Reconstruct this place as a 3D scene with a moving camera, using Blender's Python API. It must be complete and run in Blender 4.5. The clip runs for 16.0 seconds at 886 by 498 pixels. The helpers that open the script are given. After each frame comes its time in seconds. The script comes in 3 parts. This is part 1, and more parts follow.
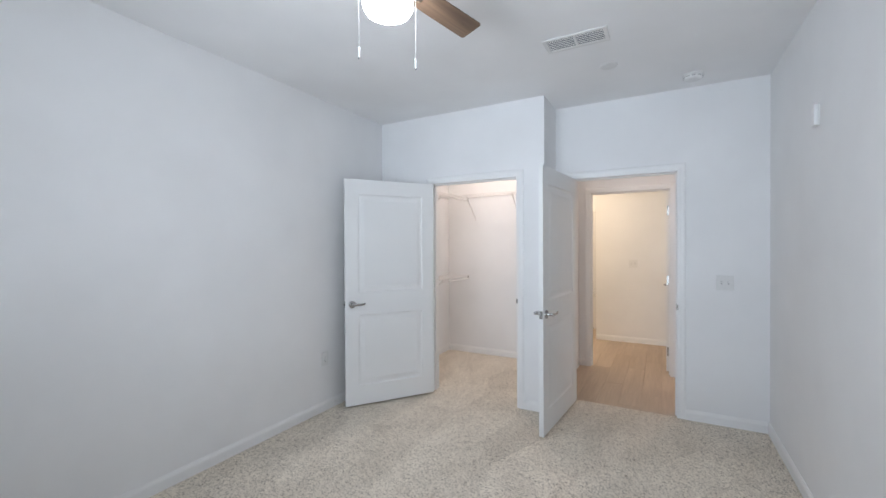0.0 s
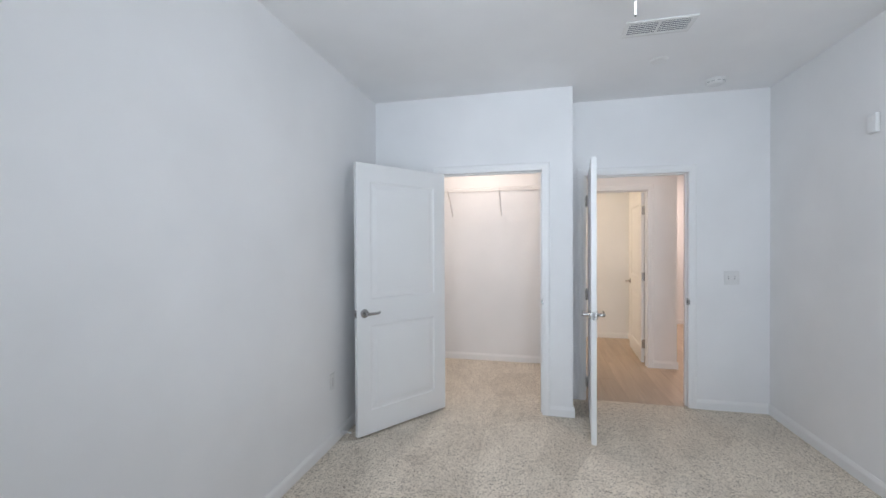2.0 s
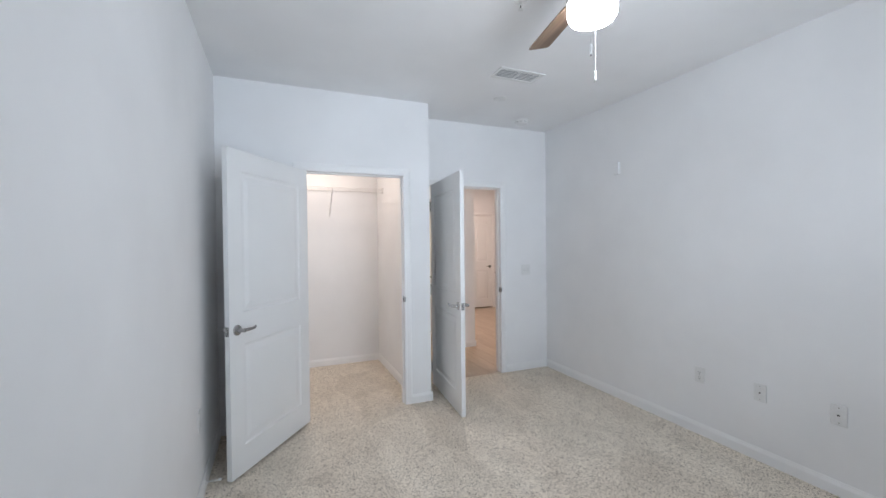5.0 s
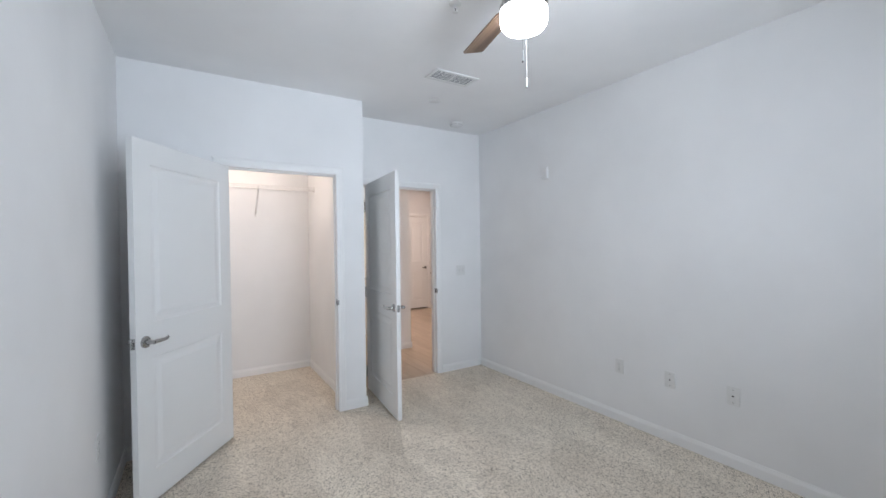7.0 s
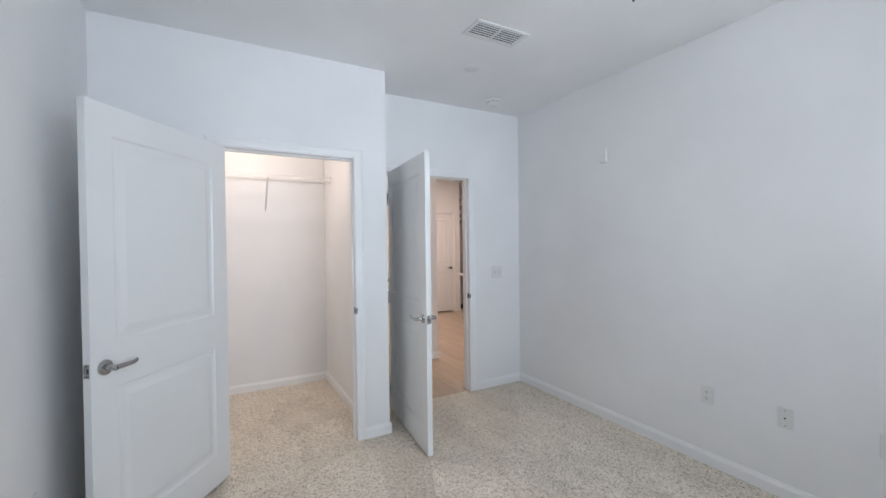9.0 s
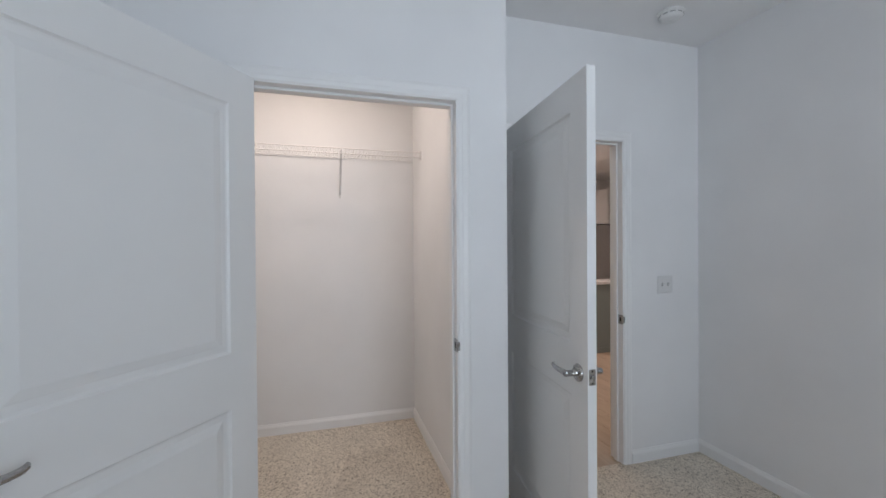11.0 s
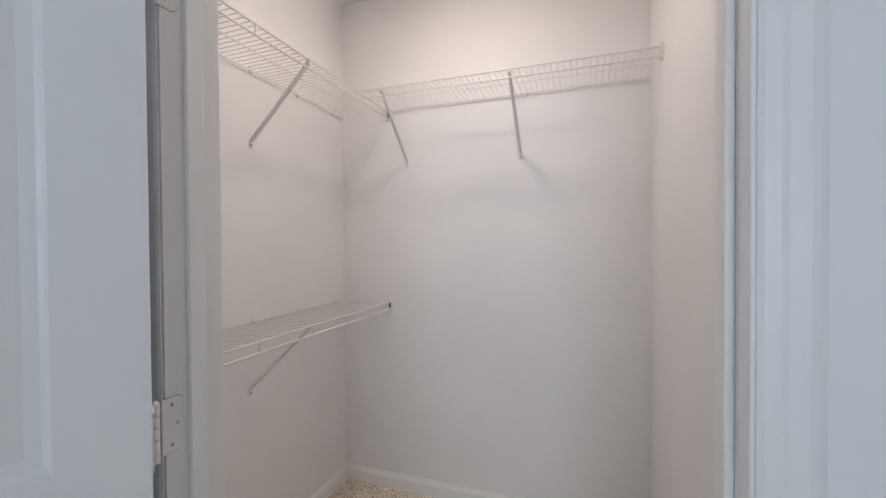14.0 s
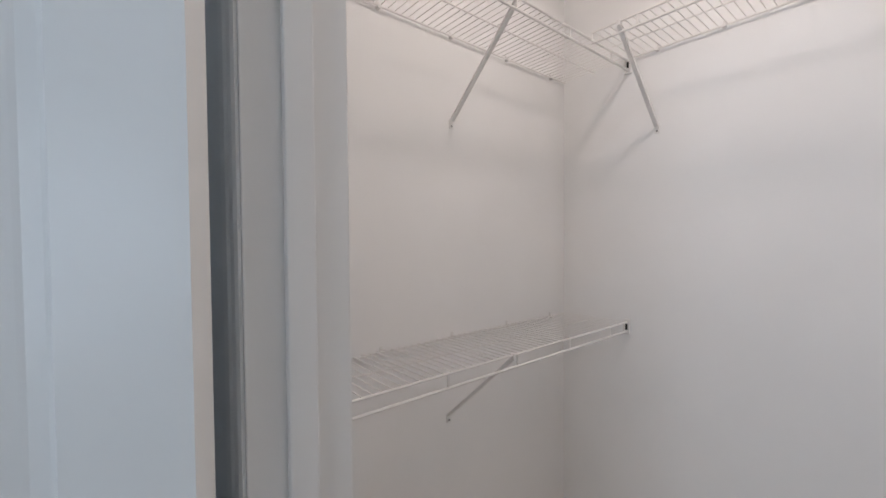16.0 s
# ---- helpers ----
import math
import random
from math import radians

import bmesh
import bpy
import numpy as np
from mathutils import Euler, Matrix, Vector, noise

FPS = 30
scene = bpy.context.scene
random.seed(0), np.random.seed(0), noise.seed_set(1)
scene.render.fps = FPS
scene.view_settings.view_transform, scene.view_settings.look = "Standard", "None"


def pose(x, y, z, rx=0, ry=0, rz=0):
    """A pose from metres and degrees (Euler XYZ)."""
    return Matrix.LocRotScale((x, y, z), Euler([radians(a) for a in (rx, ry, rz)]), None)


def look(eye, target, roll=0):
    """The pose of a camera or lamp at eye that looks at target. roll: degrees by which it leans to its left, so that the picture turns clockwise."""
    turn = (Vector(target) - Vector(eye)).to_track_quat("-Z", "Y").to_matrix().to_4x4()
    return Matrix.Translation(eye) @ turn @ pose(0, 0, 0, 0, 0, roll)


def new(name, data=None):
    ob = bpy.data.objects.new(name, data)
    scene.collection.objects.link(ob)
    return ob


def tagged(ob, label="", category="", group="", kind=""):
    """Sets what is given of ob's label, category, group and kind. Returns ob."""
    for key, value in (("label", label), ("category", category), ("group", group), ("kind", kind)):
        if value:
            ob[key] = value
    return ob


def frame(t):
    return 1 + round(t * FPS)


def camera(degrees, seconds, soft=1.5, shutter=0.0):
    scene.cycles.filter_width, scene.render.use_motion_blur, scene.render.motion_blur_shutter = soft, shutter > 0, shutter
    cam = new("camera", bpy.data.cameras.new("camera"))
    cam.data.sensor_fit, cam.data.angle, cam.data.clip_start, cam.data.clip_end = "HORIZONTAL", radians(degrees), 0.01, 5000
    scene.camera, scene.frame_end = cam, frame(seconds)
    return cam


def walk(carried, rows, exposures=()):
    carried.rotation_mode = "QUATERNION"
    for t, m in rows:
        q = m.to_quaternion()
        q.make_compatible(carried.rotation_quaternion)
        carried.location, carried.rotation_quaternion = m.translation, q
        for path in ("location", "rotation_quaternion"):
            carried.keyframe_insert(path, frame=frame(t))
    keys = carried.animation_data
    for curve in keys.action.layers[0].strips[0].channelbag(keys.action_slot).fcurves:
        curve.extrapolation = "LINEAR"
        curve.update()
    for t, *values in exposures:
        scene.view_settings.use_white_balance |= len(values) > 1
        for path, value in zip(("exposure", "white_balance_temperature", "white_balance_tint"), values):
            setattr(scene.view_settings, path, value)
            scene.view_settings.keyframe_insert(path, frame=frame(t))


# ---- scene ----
PATH = [
    (0, (0.902, -3.478, 1.457), (-0.058, -1.723, 1.439), -0.3),
    (0.5, (0.652, -3.465, 1.462), (-0.228, -1.669, 1.441), -0.3),
    (1, (0.349, -3.509, 1.456), (-0.407, -1.658, 1.438), -0.3),
    (1.5, (0.029, -3.479, 1.451), (-0.593, -1.579, 1.429), -0.3),
    (2, (-0.297, -3.495, 1.442), (-0.747, -1.546, 1.421), -0.3),
    (2.5, (-0.587, -3.486, 1.447), (-0.799, -1.498, 1.425), -0.4),
    (3, (-0.829, -3.426, 1.454), (-0.815, -1.426, 1.428), -0.4),
    (3.5, (-1.0, -3.408, 1.463), (-0.764, -1.422, 1.437), -0.5),
    (4, (-1.214, -3.465, 1.46), (-0.723, -1.527, 1.439), -0.5),
    (4.5, (-1.3, -3.503, 1.457), (-0.666, -1.606, 1.43), -0.6),
    (5, (-1.314, -3.494, 1.455), (-0.549, -1.646, 1.428), -0.6),
    (7.5, (-1.294, -3.45, 1.458), (-0.218, -1.765, 1.431), -0.7),
    (8, (-1.226, -3.342, 1.461), (-0.136, -1.666, 1.433), -0.7),
    (8.5, (-1.154, -3.146, 1.455), (-0.113, -1.438, 1.43), -0.7),
    (8.7, (-1.133, -3.048, 1.442), (-0.123, -1.322, 1.418), -0.7),
    (10.8, (-0.849, -1.846, 1.43), (-0.248, 0.061, 1.404), -0.5),
    (11, (-0.816, -1.737, 1.409), (-0.261, 0.185, 1.395), -0.4),
    (11.5, (-0.728, -1.483, 1.406), (-0.323, 0.475, 1.397), -0.2),
    (12, (-0.673, -1.231, 1.381), (-0.403, 0.751, 1.374), -0.1),
    (12.5, (-0.557, -1.022, 1.398), (-0.486, 0.977, 1.373), -0.0),
    (13, (-0.456, -0.84, 1.391), (-0.62, 1.153, 1.364), -0.1),
    (13.5, (-0.428, -0.667, 1.378), (-0.824, 1.293, 1.346), -0.1),
    (14, (-0.416, -0.512, 1.369), (-1.075, 1.376, 1.341), -0.4),
    (14.5, (-0.432, -0.389, 1.35), (-1.355, 1.386, 1.326), -0.5),
    (15, (-0.492, -0.288, 1.353), (-1.656, 1.338, 1.327), -0.4),
    (15.5, (-0.581, -0.201, 1.354), (-1.937, 1.268, 1.34), -0.5),
    (16, (-0.655, -0.112, 1.393), (-2.192, 1.166, 1.339), -0.4),
]
EXPOSURES = [(0.0, -0.85, 6290, 13), (8.7, -0.84, 6290, 13), (10.8, -1.31, 6300, 13), (12.5, -1.31, 6310, 13), (16.0, -1.32, 6060, 11.5)]
cam = camera(95.4, 16.0)
walk(cam, [(t, look(eye, aim, roll)) for t, eye, aim, roll in PATH], EXPOSURES)

# ---- world, lamps ----
world = bpy.data.worlds.new("sky")
scene.world = world
world.use_nodes = True
wn = world.node_tree.nodes
sky = wn.new("ShaderNodeTexSky")
sky.sky_type, sky.sun_disc = "NISHITA", False
sky.sun_elevation, sky.sun_rotation = radians(50), radians(20)
world.node_tree.links.new(sky.outputs[0], wn["Background"].inputs[0])
wn["Background"].inputs[1].default_value = 0.1


def lamp(name, kind, energy, color, m, **more):
    data = bpy.data.lights.new(name, kind)
    data.energy, data.color = energy, color
    ob = new(name, data)
    ob.matrix_world = m
    if kind == "SUN":
        data.angle = more["angle"]
    if kind == "AREA":
        data.shape, data.size, data.size_y = more.get("shape", "RECTANGLE"), more["size"], more.get("size_y", more["size"])
        data.spread = more.get("spread", math.pi)
    if kind == "POINT":
        data.shadow_soft_size = more["size"]
    return ob


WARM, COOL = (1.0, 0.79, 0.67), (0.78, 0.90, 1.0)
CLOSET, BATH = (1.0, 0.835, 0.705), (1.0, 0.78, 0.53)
lamp("sun", "SUN", 1.5, (1.0, 0.95, 0.88), look((3, 8, 10), (0, 0, 0)), angle=radians(10))
lamp("window_daylight", "AREA", 38, COOL, look((-0.05, -4.36, 1.45), (-0.05, 0, 2.35)), size=1.75, size_y=1.45, spread=radians(104))
# Fill lamps added to brighten the rooms beyond; their fixtures are assumed.
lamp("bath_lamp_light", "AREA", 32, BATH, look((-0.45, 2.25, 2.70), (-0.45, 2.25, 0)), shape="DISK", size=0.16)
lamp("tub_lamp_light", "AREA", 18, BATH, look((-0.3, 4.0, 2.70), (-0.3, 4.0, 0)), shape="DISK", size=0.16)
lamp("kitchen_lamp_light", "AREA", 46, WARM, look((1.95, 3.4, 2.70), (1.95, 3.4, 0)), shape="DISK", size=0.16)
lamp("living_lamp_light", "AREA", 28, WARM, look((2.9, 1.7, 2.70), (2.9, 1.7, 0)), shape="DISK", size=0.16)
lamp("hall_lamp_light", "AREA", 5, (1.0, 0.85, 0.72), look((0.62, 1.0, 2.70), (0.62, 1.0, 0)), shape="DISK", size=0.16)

# ---- materials ----


def material(name):
    m = bpy.data.materials.new(name)
    m.use_nodes = True
    nt = m.node_tree
    return m, nt.nodes, nt.links, nt.nodes["Principled BSDF"]


def ramp(nodes, links, fac, stops):
    r = nodes.new("ShaderNodeValToRGB")
    els = r.color_ramp.elements
    els[0].position, els[0].color = stops[0][0], (*stops[0][1], 1)
    els[1].position, els[1].color = stops[-1][0], (*stops[-1][1], 1)
    for p, c in stops[1:-1]:
        els.new(p).color = (*c, 1)
    links.new(fac, r.inputs[0])
    return r.outputs[0]


def noise_of(nodes, links, scale, detail=3, coord="Object", stretch=(1, 1, 1), rough=0.5):
    tc, mp, n = nodes.new("ShaderNodeTexCoord"), nodes.new("ShaderNodeMapping"), nodes.new("ShaderNodeTexNoise")
    mp.inputs["Scale"].default_value = stretch
    links.new(tc.outputs[coord], mp.inputs[0])
    links.new(mp.outputs[0], n.inputs["Vector"])
    n.inputs["Scale"].default_value, n.inputs["Detail"].default_value, n.inputs["Roughness"].default_value = scale, detail, rough
    return n.outputs[0]


def bump(nodes, links, height, strength, distance, bsdf, chain=None):
    b = nodes.new("ShaderNodeBump")
    b.inputs["Strength"].default_value, b.inputs["Distance"].default_value = strength, distance
    links.new(height, b.inputs["Height"])
    if chain:
        links.new(chain, b.inputs["Normal"])
    links.new(b.outputs[0], bsdf.inputs["Normal"])
    return b.outputs[0]


def paint(name, color, rough=0.6, grain=220, depth=0.0006, vary=0.03):
    """Rolled wall paint: soft mottling, fine orange-peel relief."""
    m, n, l, b = material(name)
    big = noise_of(n, l, 1.7, 4)
    lo = tuple(c * (1 - vary) for c in color)
    hi = tuple(min(1, c * (1 + vary)) for c in color)
    l.new(ramp(n, l, big, [(0.3, lo), (0.7, hi)]), b.inputs["Base Color"])
    rv = ramp(n, l, noise_of(n, l, 9, 3), [(0.3, (rough - 0.05,) * 3), (0.7, (rough + 0.05,) * 3)])
    l.new(rv, b.inputs["Roughness"])
    first = bump(n, l, noise_of(n, l, grain, 2), 0.25, depth, b)
    bump(n, l, noise_of(n, l, 6, 2), 0.12, 0.004, b, first)
    return m


def plain(name, color, rough=0.5, metal=0.0, grain=60, vary=0.06):
    m, n, l, b = material(name)
    lo, hi = tuple(c * (1 - vary) for c in color), tuple(min(1, c * (1 + vary)) for c in color)
    l.new(ramp(n, l, noise_of(n, l, grain, 3), [(0.35, lo), (0.65, hi)]), b.inputs["Base Color"])
    rv = ramp(n, l, noise_of(n, l, grain * 0.4, 2), [(0.3, (rough * 0.85,) * 3), (0.7, (min(1, rough * 1.15),) * 3)])
    l.new(rv, b.inputs["Roughness"])
    b.inputs["Metallic"].default_value = metal
    return m


WALL = paint("wall_paint", (0.88, 0.88, 0.88), 0.7)
CEIL = paint("ceiling_paint", (0.91, 0.91, 0.91), 0.8, 150, 0.0012)
TRIM = paint("trim_enamel", (0.90, 0.90, 0.895), 0.34, 90, 0.0003, 0.015)
DOOR = paint("door_enamel", (0.86, 0.865, 0.86), 0.38, 130, 0.0004, 0.015)
PLASTIC = plain("white_plastic", (0.80, 0.80, 0.79), 0.35, vary=0.02)
WIRE = plain("white_vinyl_coat", (0.82, 0.81, 0.80), 0.35, vary=0.02)
NICKEL = plain("satin_nickel", (0.43, 0.425, 0.42), 0.26, 1.0, 200)
DARK = plain("dark_slot", (0.02, 0.02, 0.02), 0.6)
RUBBER = plain("black_rubber", (0.015, 0.015, 0.015), 0.7)
BLACK = plain("black_gloss", (0.02, 0.02, 0.022), 0.18)
STONE = plain("white_quartz", (0.72, 0.70, 0.68), 0.25, grain=35)
SAGE = paint("sage_cabinet_paint", (0.24, 0.28, 0.27), 0.45, 120, 0.0003, 0.04)
ACRYLIC = plain("white_acrylic", (0.82, 0.82, 0.82), 0.15, vary=0.01)
GREYSLOT = plain("grey_slot", (0.45, 0.45, 0.45), 0.6)
GREYRECESS = plain("vent_dark", (0.17, 0.185, 0.21), 0.8)


def steel():
    m, n, l, b = material("brushed_stainless")
    g = noise_of(n, l, 40, 3, stretch=(30, 30, 0.4))
    l.new(ramp(n, l, g, [(0.3, (0.32, 0.31, 0.30)), (0.7, (0.42, 0.41, 0.40))]), b.inputs["Base Color"])
    b.inputs["Metallic"].default_value, b.inputs["Roughness"].default_value = 1.0, 0.28
    bump(n, l, g, 0.1, 0.0004, b)
    return m


STEEL = steel()


def carpet():
    """Cut-pile carpet: flecks of several beige yarns, pile lean in swept patches, tuft relief."""
    m, n, l, b = material("beige_carpet")
    tc0, cell = n.new("ShaderNodeTexCoord"), n.new("ShaderNodeTexVoronoi")
    l.new(tc0.outputs["Object"], cell.inputs["Vector"])
    cell.inputs["Scale"].default_value = 200
    pick = n.new("ShaderNodeSeparateColor")
    l.new(cell.outputs["Color"], pick.inputs[0])
    mott = noise_of(n, l, 38, 3, rough=0.7)
    add = n.new("ShaderNodeMath")
    add.operation = "MULTIPLY_ADD"
    add.inputs[1].default_value = 0.62
    l.new(pick.outputs[0], add.inputs[0])
    half = n.new("ShaderNodeMath")
    half.operation = "MULTIPLY"
    half.inputs[1].default_value = 0.5
    l.new(mott, half.inputs[0])
    l.new(half.outputs[0], add.inputs[2])
    fleck = ramp(n, l, add.outputs[0], [(0.25, (0.21, 0.165, 0.115)), (0.36, (0.66, 0.58, 0.475)), (0.54, (0.87, 0.785, 0.665)), (0.80, (1.0, 0.92, 0.79))])
    # swept pile: patches laid this way and that by the vacuum cleaner
    vor, tc, mp = n.new("ShaderNodeTexVoronoi"), n.new("ShaderNodeTexCoord"), n.new("ShaderNodeMapping")
    mp.inputs["Scale"].default_value, mp.inputs["Rotation"].default_value = (1.6, 0.8, 1), (0, 0, 0.6)
    l.new(tc.outputs["Object"], mp.inputs[0])
    l.new(mp.outputs[0], vor.inputs["Vector"])
    vor.inputs["Scale"].default_value = 1.7
    swept = ramp(n, l, vor.outputs["Color"], [(0.1, (0.87, 0.86, 0.85)), (0.9, (1.0, 1.0, 1.0))])
    cloud = ramp(n, l, noise_of(n, l, 4.5, 5, stretch=(1.0, 0.6, 1), rough=0.65), [(0.36, (0.87, 0.86, 0.85)), (0.62, (1, 1, 1))])
    out = fleck
    for c in (swept, cloud):
        mix = n.new("ShaderNodeMix")
        mix.data_type, mix.blend_type = "RGBA", "MULTIPLY"
        mix.inputs["Factor"].default_value = 1.0
        l.new(out, mix.inputs["A"])
        l.new(c, mix.inputs["B"])
        out = mix.outputs["Result"]
    l.new(out, b.inputs["Base Color"])
    b.inputs["Roughness"].default_value = 0.95
    b.inputs["Specular IOR Level"].default_value = 0.1
    b.inputs["Sheen Weight"].default_value = 0.15
    first = bump(n, l, cell.outputs["Distance"], 0.5, 0.004, b)
    bump(n, l, noise_of(n, l, 14, 3), 0.35, 0.012, b, first)
    return m


CARPET = carpet()


def wood(name, dark, light, scale, rough, along="x"):
    """Printed or veneered wood: long grain along one axis, tone by piece."""
    m, n, l, b = material(name)
    st = (0.06, 1, 1) if along == "x" else (1, 0.06, 1)
    tc, add, info, cm = n.new("ShaderNodeTexCoord"), n.new("ShaderNodeVectorMath"), n.new("ShaderNodeObjectInfo"), n.new("ShaderNodeMapping")
    sc = n.new("ShaderNodeVectorMath")
    sc.operation = "SCALE"
    l.new(info.outputs["Random"], sc.inputs["Scale"])
    sc.inputs[0].default_value = (7.3, 3.1, 5.7)
    l.new(tc.outputs["Object"], add.inputs[0])
    l.new(sc.outputs[0], add.inputs[1])
    cm.inputs["Scale"].default_value = st
    l.new(add.outputs[0], cm.inputs[0])
    g1, g2 = n.new("ShaderNodeTexNoise"), n.new("ShaderNodeTexNoise")
    for g, s, d in ((g1, scale, 6), (g2, scale * 6, 3)):
        l.new(cm.outputs[0], g.inputs["Vector"])
        g.inputs["Scale"].default_value, g.inputs["Detail"].default_value, g.inputs["Distortion"].default_value = s, d, 0.6
    c1 = ramp(n, l, g1.outputs[0], [(0.3, dark), (0.7, light)])
    c2 = ramp(n, l, g2.outputs[0], [(0.3, (0.86, 0.85, 0.84)), (0.7, (1.0, 1.0, 1.0))])
    c3 = ramp(n, l, info.outputs["Random"], [(0.0, (0.88, 0.87, 0.86)), (1.0, (1.0, 1.0, 1.0))])
    out = c1
    for c in (c2, c3):
        mix = n.new("ShaderNodeMix")
        mix.data_type, mix.blend_type = "RGBA", "MULTIPLY"
        mix.inputs["Factor"].default_value = 1.0
        l.new(out, mix.inputs["A"])
        l.new(c, mix.inputs["B"])
        out = mix.outputs["Result"]
    l.new(out, b.inputs["Base Color"])
    b.inputs["Roughness"].default_value = rough
    bump(n, l, g2.outputs[0], 0.15, 0.0006, b)
    return m


PLANK = wood("vinyl_oak", (0.50, 0.39, 0.29), (0.60, 0.485, 0.375), 9, 0.42, "y")
BLADE = wood("weathered_oak", (0.12, 0.075, 0.048), (0.32, 0.215, 0.145), 16, 0.5, "x")


def glowing(name, color, strength):
    m, n, l, b = material(name)
    b.inputs["Base Color"].default_value = (0.8, 0.8, 0.8, 1)
    b.inputs["Emission Color"].default_value = (*color, 1)
    b.inputs["Emission Strength"].default_value = strength
    return m


GLOBE = glowing("lit_opal_glass", (0.94, 0.97, 1.0), 89)
# Glow for the diffusers of the added downlights.
LENS = glowing("lit_diffuser", (1.0, 0.83, 0.68), 3)
DOME = glowing("lit_closet_dome", CLOSET, 275)


def glass():
    m, n, l, b = material("window_glass")
    b.inputs["Base Color"].default_value = (1, 1, 1, 1)
    b.inputs["Roughness"].default_value, b.inputs["Transmission Weight"].default_value = 0.0, 1.0
    return m


GLASS = glass()

# ---- mesh helpers ----


def part(name, bm, mat, parent=None, label="", smooth=False):
    if bm.faces:
        bmesh.ops.recalc_face_normals(bm, faces=bm.faces[:])
    if smooth:
        for e in bm.edges:
            e.smooth = len(e.link_faces) == 2 and e.calc_face_angle(0) < radians(38)
        for f in bm.faces:
            f.smooth = True
    me = bpy.data.meshes.new(name)
    bm.to_mesh(me)
    bm.free()
    me.materials.append(mat)
    ob = new(name, me)
    if parent:
        ob.parent = parent
    if label:
        tagged(ob, label)
    return ob


def again(ob, m, parent=None):
    """One more object on the mesh of a part."""
    o = new(ob.name.split(".")[0], ob.data)
    o.parent = parent or ob.parent
    o.matrix_basis = m
    return o


def thing(name, m, label, category, group="", kind=""):
    ob = new(name)
    ob.empty_display_size = 0.05
    ob.matrix_world = m
    return tagged(ob, label, category, group, kind)


def add_box(bm, x0, x1, y0, y1, z0, z1, bevel=0.0, seg=2):
    made = bmesh.ops.create_cube(bm, size=1, matrix=Matrix.Translation(((x0 + x1) / 2, (y0 + y1) / 2, (z0 + z1) / 2)) @ Matrix.Diagonal((x1 - x0, y1 - y0, z1 - z0, 1)))
    if bevel:
        edges = list({e for v in made["verts"] for e in v.link_edges})
        bmesh.ops.bevel(bm, geom=edges, offset=bevel, segments=seg, affect="EDGES", profile=0.5)
    return bm


def boxes(*rows, bevel=0.0):
    bm = bmesh.new()
    for r in rows:
        add_box(bm, *r, bevel=bevel)
    return bm


def tube(bm, pts, radius, seg=8, flat=1.0, cap=True):
    """A round or flattened bar along a path; radius may be one number or one for each point."""
    pts = [Vector(p) for p in pts]
    rads = radius if isinstance(radius, (list, tuple)) else [radius] * len(pts)
    rings = []
    side = None
    for i, p in enumerate(pts):
        d = (pts[min(i + 1, len(pts) - 1)] - pts[max(i - 1, 0)]).normalized()
        if side is None:
            up = Vector((0, 0, 1)) if abs(d.z) < 0.9 else Vector((1, 0, 0))
            side = d.cross(up).normalized()
        side = (side - d * side.dot(d)).normalized()
        over = side.cross(d).normalized()
        rings.append([bm.verts.new(p + side * math.cos(a) * rads[i] * flat + over * math.sin(a) * rads[i]) for a in (2 * math.pi * k / seg for k in range(seg))])
    for a, b in zip(rings, rings[1:]):
        for k in range(seg):
            bm.faces.new((a[k], a[(k + 1) % seg], b[(k + 1) % seg], b[k]))
    if cap:
        bm.faces.new(rings[0][::-1])
        bm.faces.new(rings[-1])
    return bm


def lathe(bm, profile, seg=32, m=Matrix()):
    """A turned body round z from (radius, height) rows."""
    rings = []
    for r, z in profile:
        if r < 1e-5:
            rings.append([bm.verts.new(m @ Vector((0, 0, z)))])
        else:
            rings.append([bm.verts.new(m @ Vector((r * math.cos(a), r * math.sin(a), z))) for a in (2 * math.pi * k / seg for k in range(seg))])
    for a, b in zip(rings, rings[1:]):
        for k in range(seg):
            j = (k + 1) % seg
            if len(a) == 1 and len(b) > 1:
                bm.faces.new((a[0], b[k], b[j]))
            elif len(b) == 1 and len(a) > 1:
                bm.faces.new((a[k], a[j], b[0]))
            elif len(a) > 1:
                bm.faces.new((a[k], a[j], b[j], b[k]))
    return bm


def extrude_profile(bm, profile, a, b, out):
    """A moulding: (proud, height) rows carried from a to b on the floor plan, proud along out."""
    a, b, out = Vector((*a, 0)), Vector((*b, 0)), Vector((*out, 0))
    rows = [[bm.verts.new(p + out * d + Vector((0, 0, h))) for d, h in profile] for p in (a, b)]
    k = len(profile)
    for i in range(k):
        j = (i + 1) % k
        bm.faces.new((rows[0][i], rows[0][j], rows[1][j], rows[1][i]))
    bm.faces.new(rows[0][::-1])
    bm.faces.new(rows[1])
    return bm


# ---- structure: plan in metres ----
H = 2.745
WX, EX, SY = -1.735, 1.617, -4.31          # bedroom west, east and south faces
AY = 0.420                                  # entry wall face
CX0, CX1, CY0, CY1 = WX, -0.13, 0.118, 1.517  # closet inside
HY = 1.60                                   # hall's far wall face
T = 0.115
HEAD = 2.065                                # door heads
C0, C1 = -1.118, -0.250                     # closet opening
E0, E1 = 0.147, 1.000                       # entry opening
B0, B1 = 0.140, 0.965                       # bathroom opening
FY = 4.50                                   # far wall of the living space
F0, F1 = 2.665, 3.195


def structure(name, bm, mat, label="", category=""):
    return tagged(part(name, bm, mat), label, category, kind="structure")


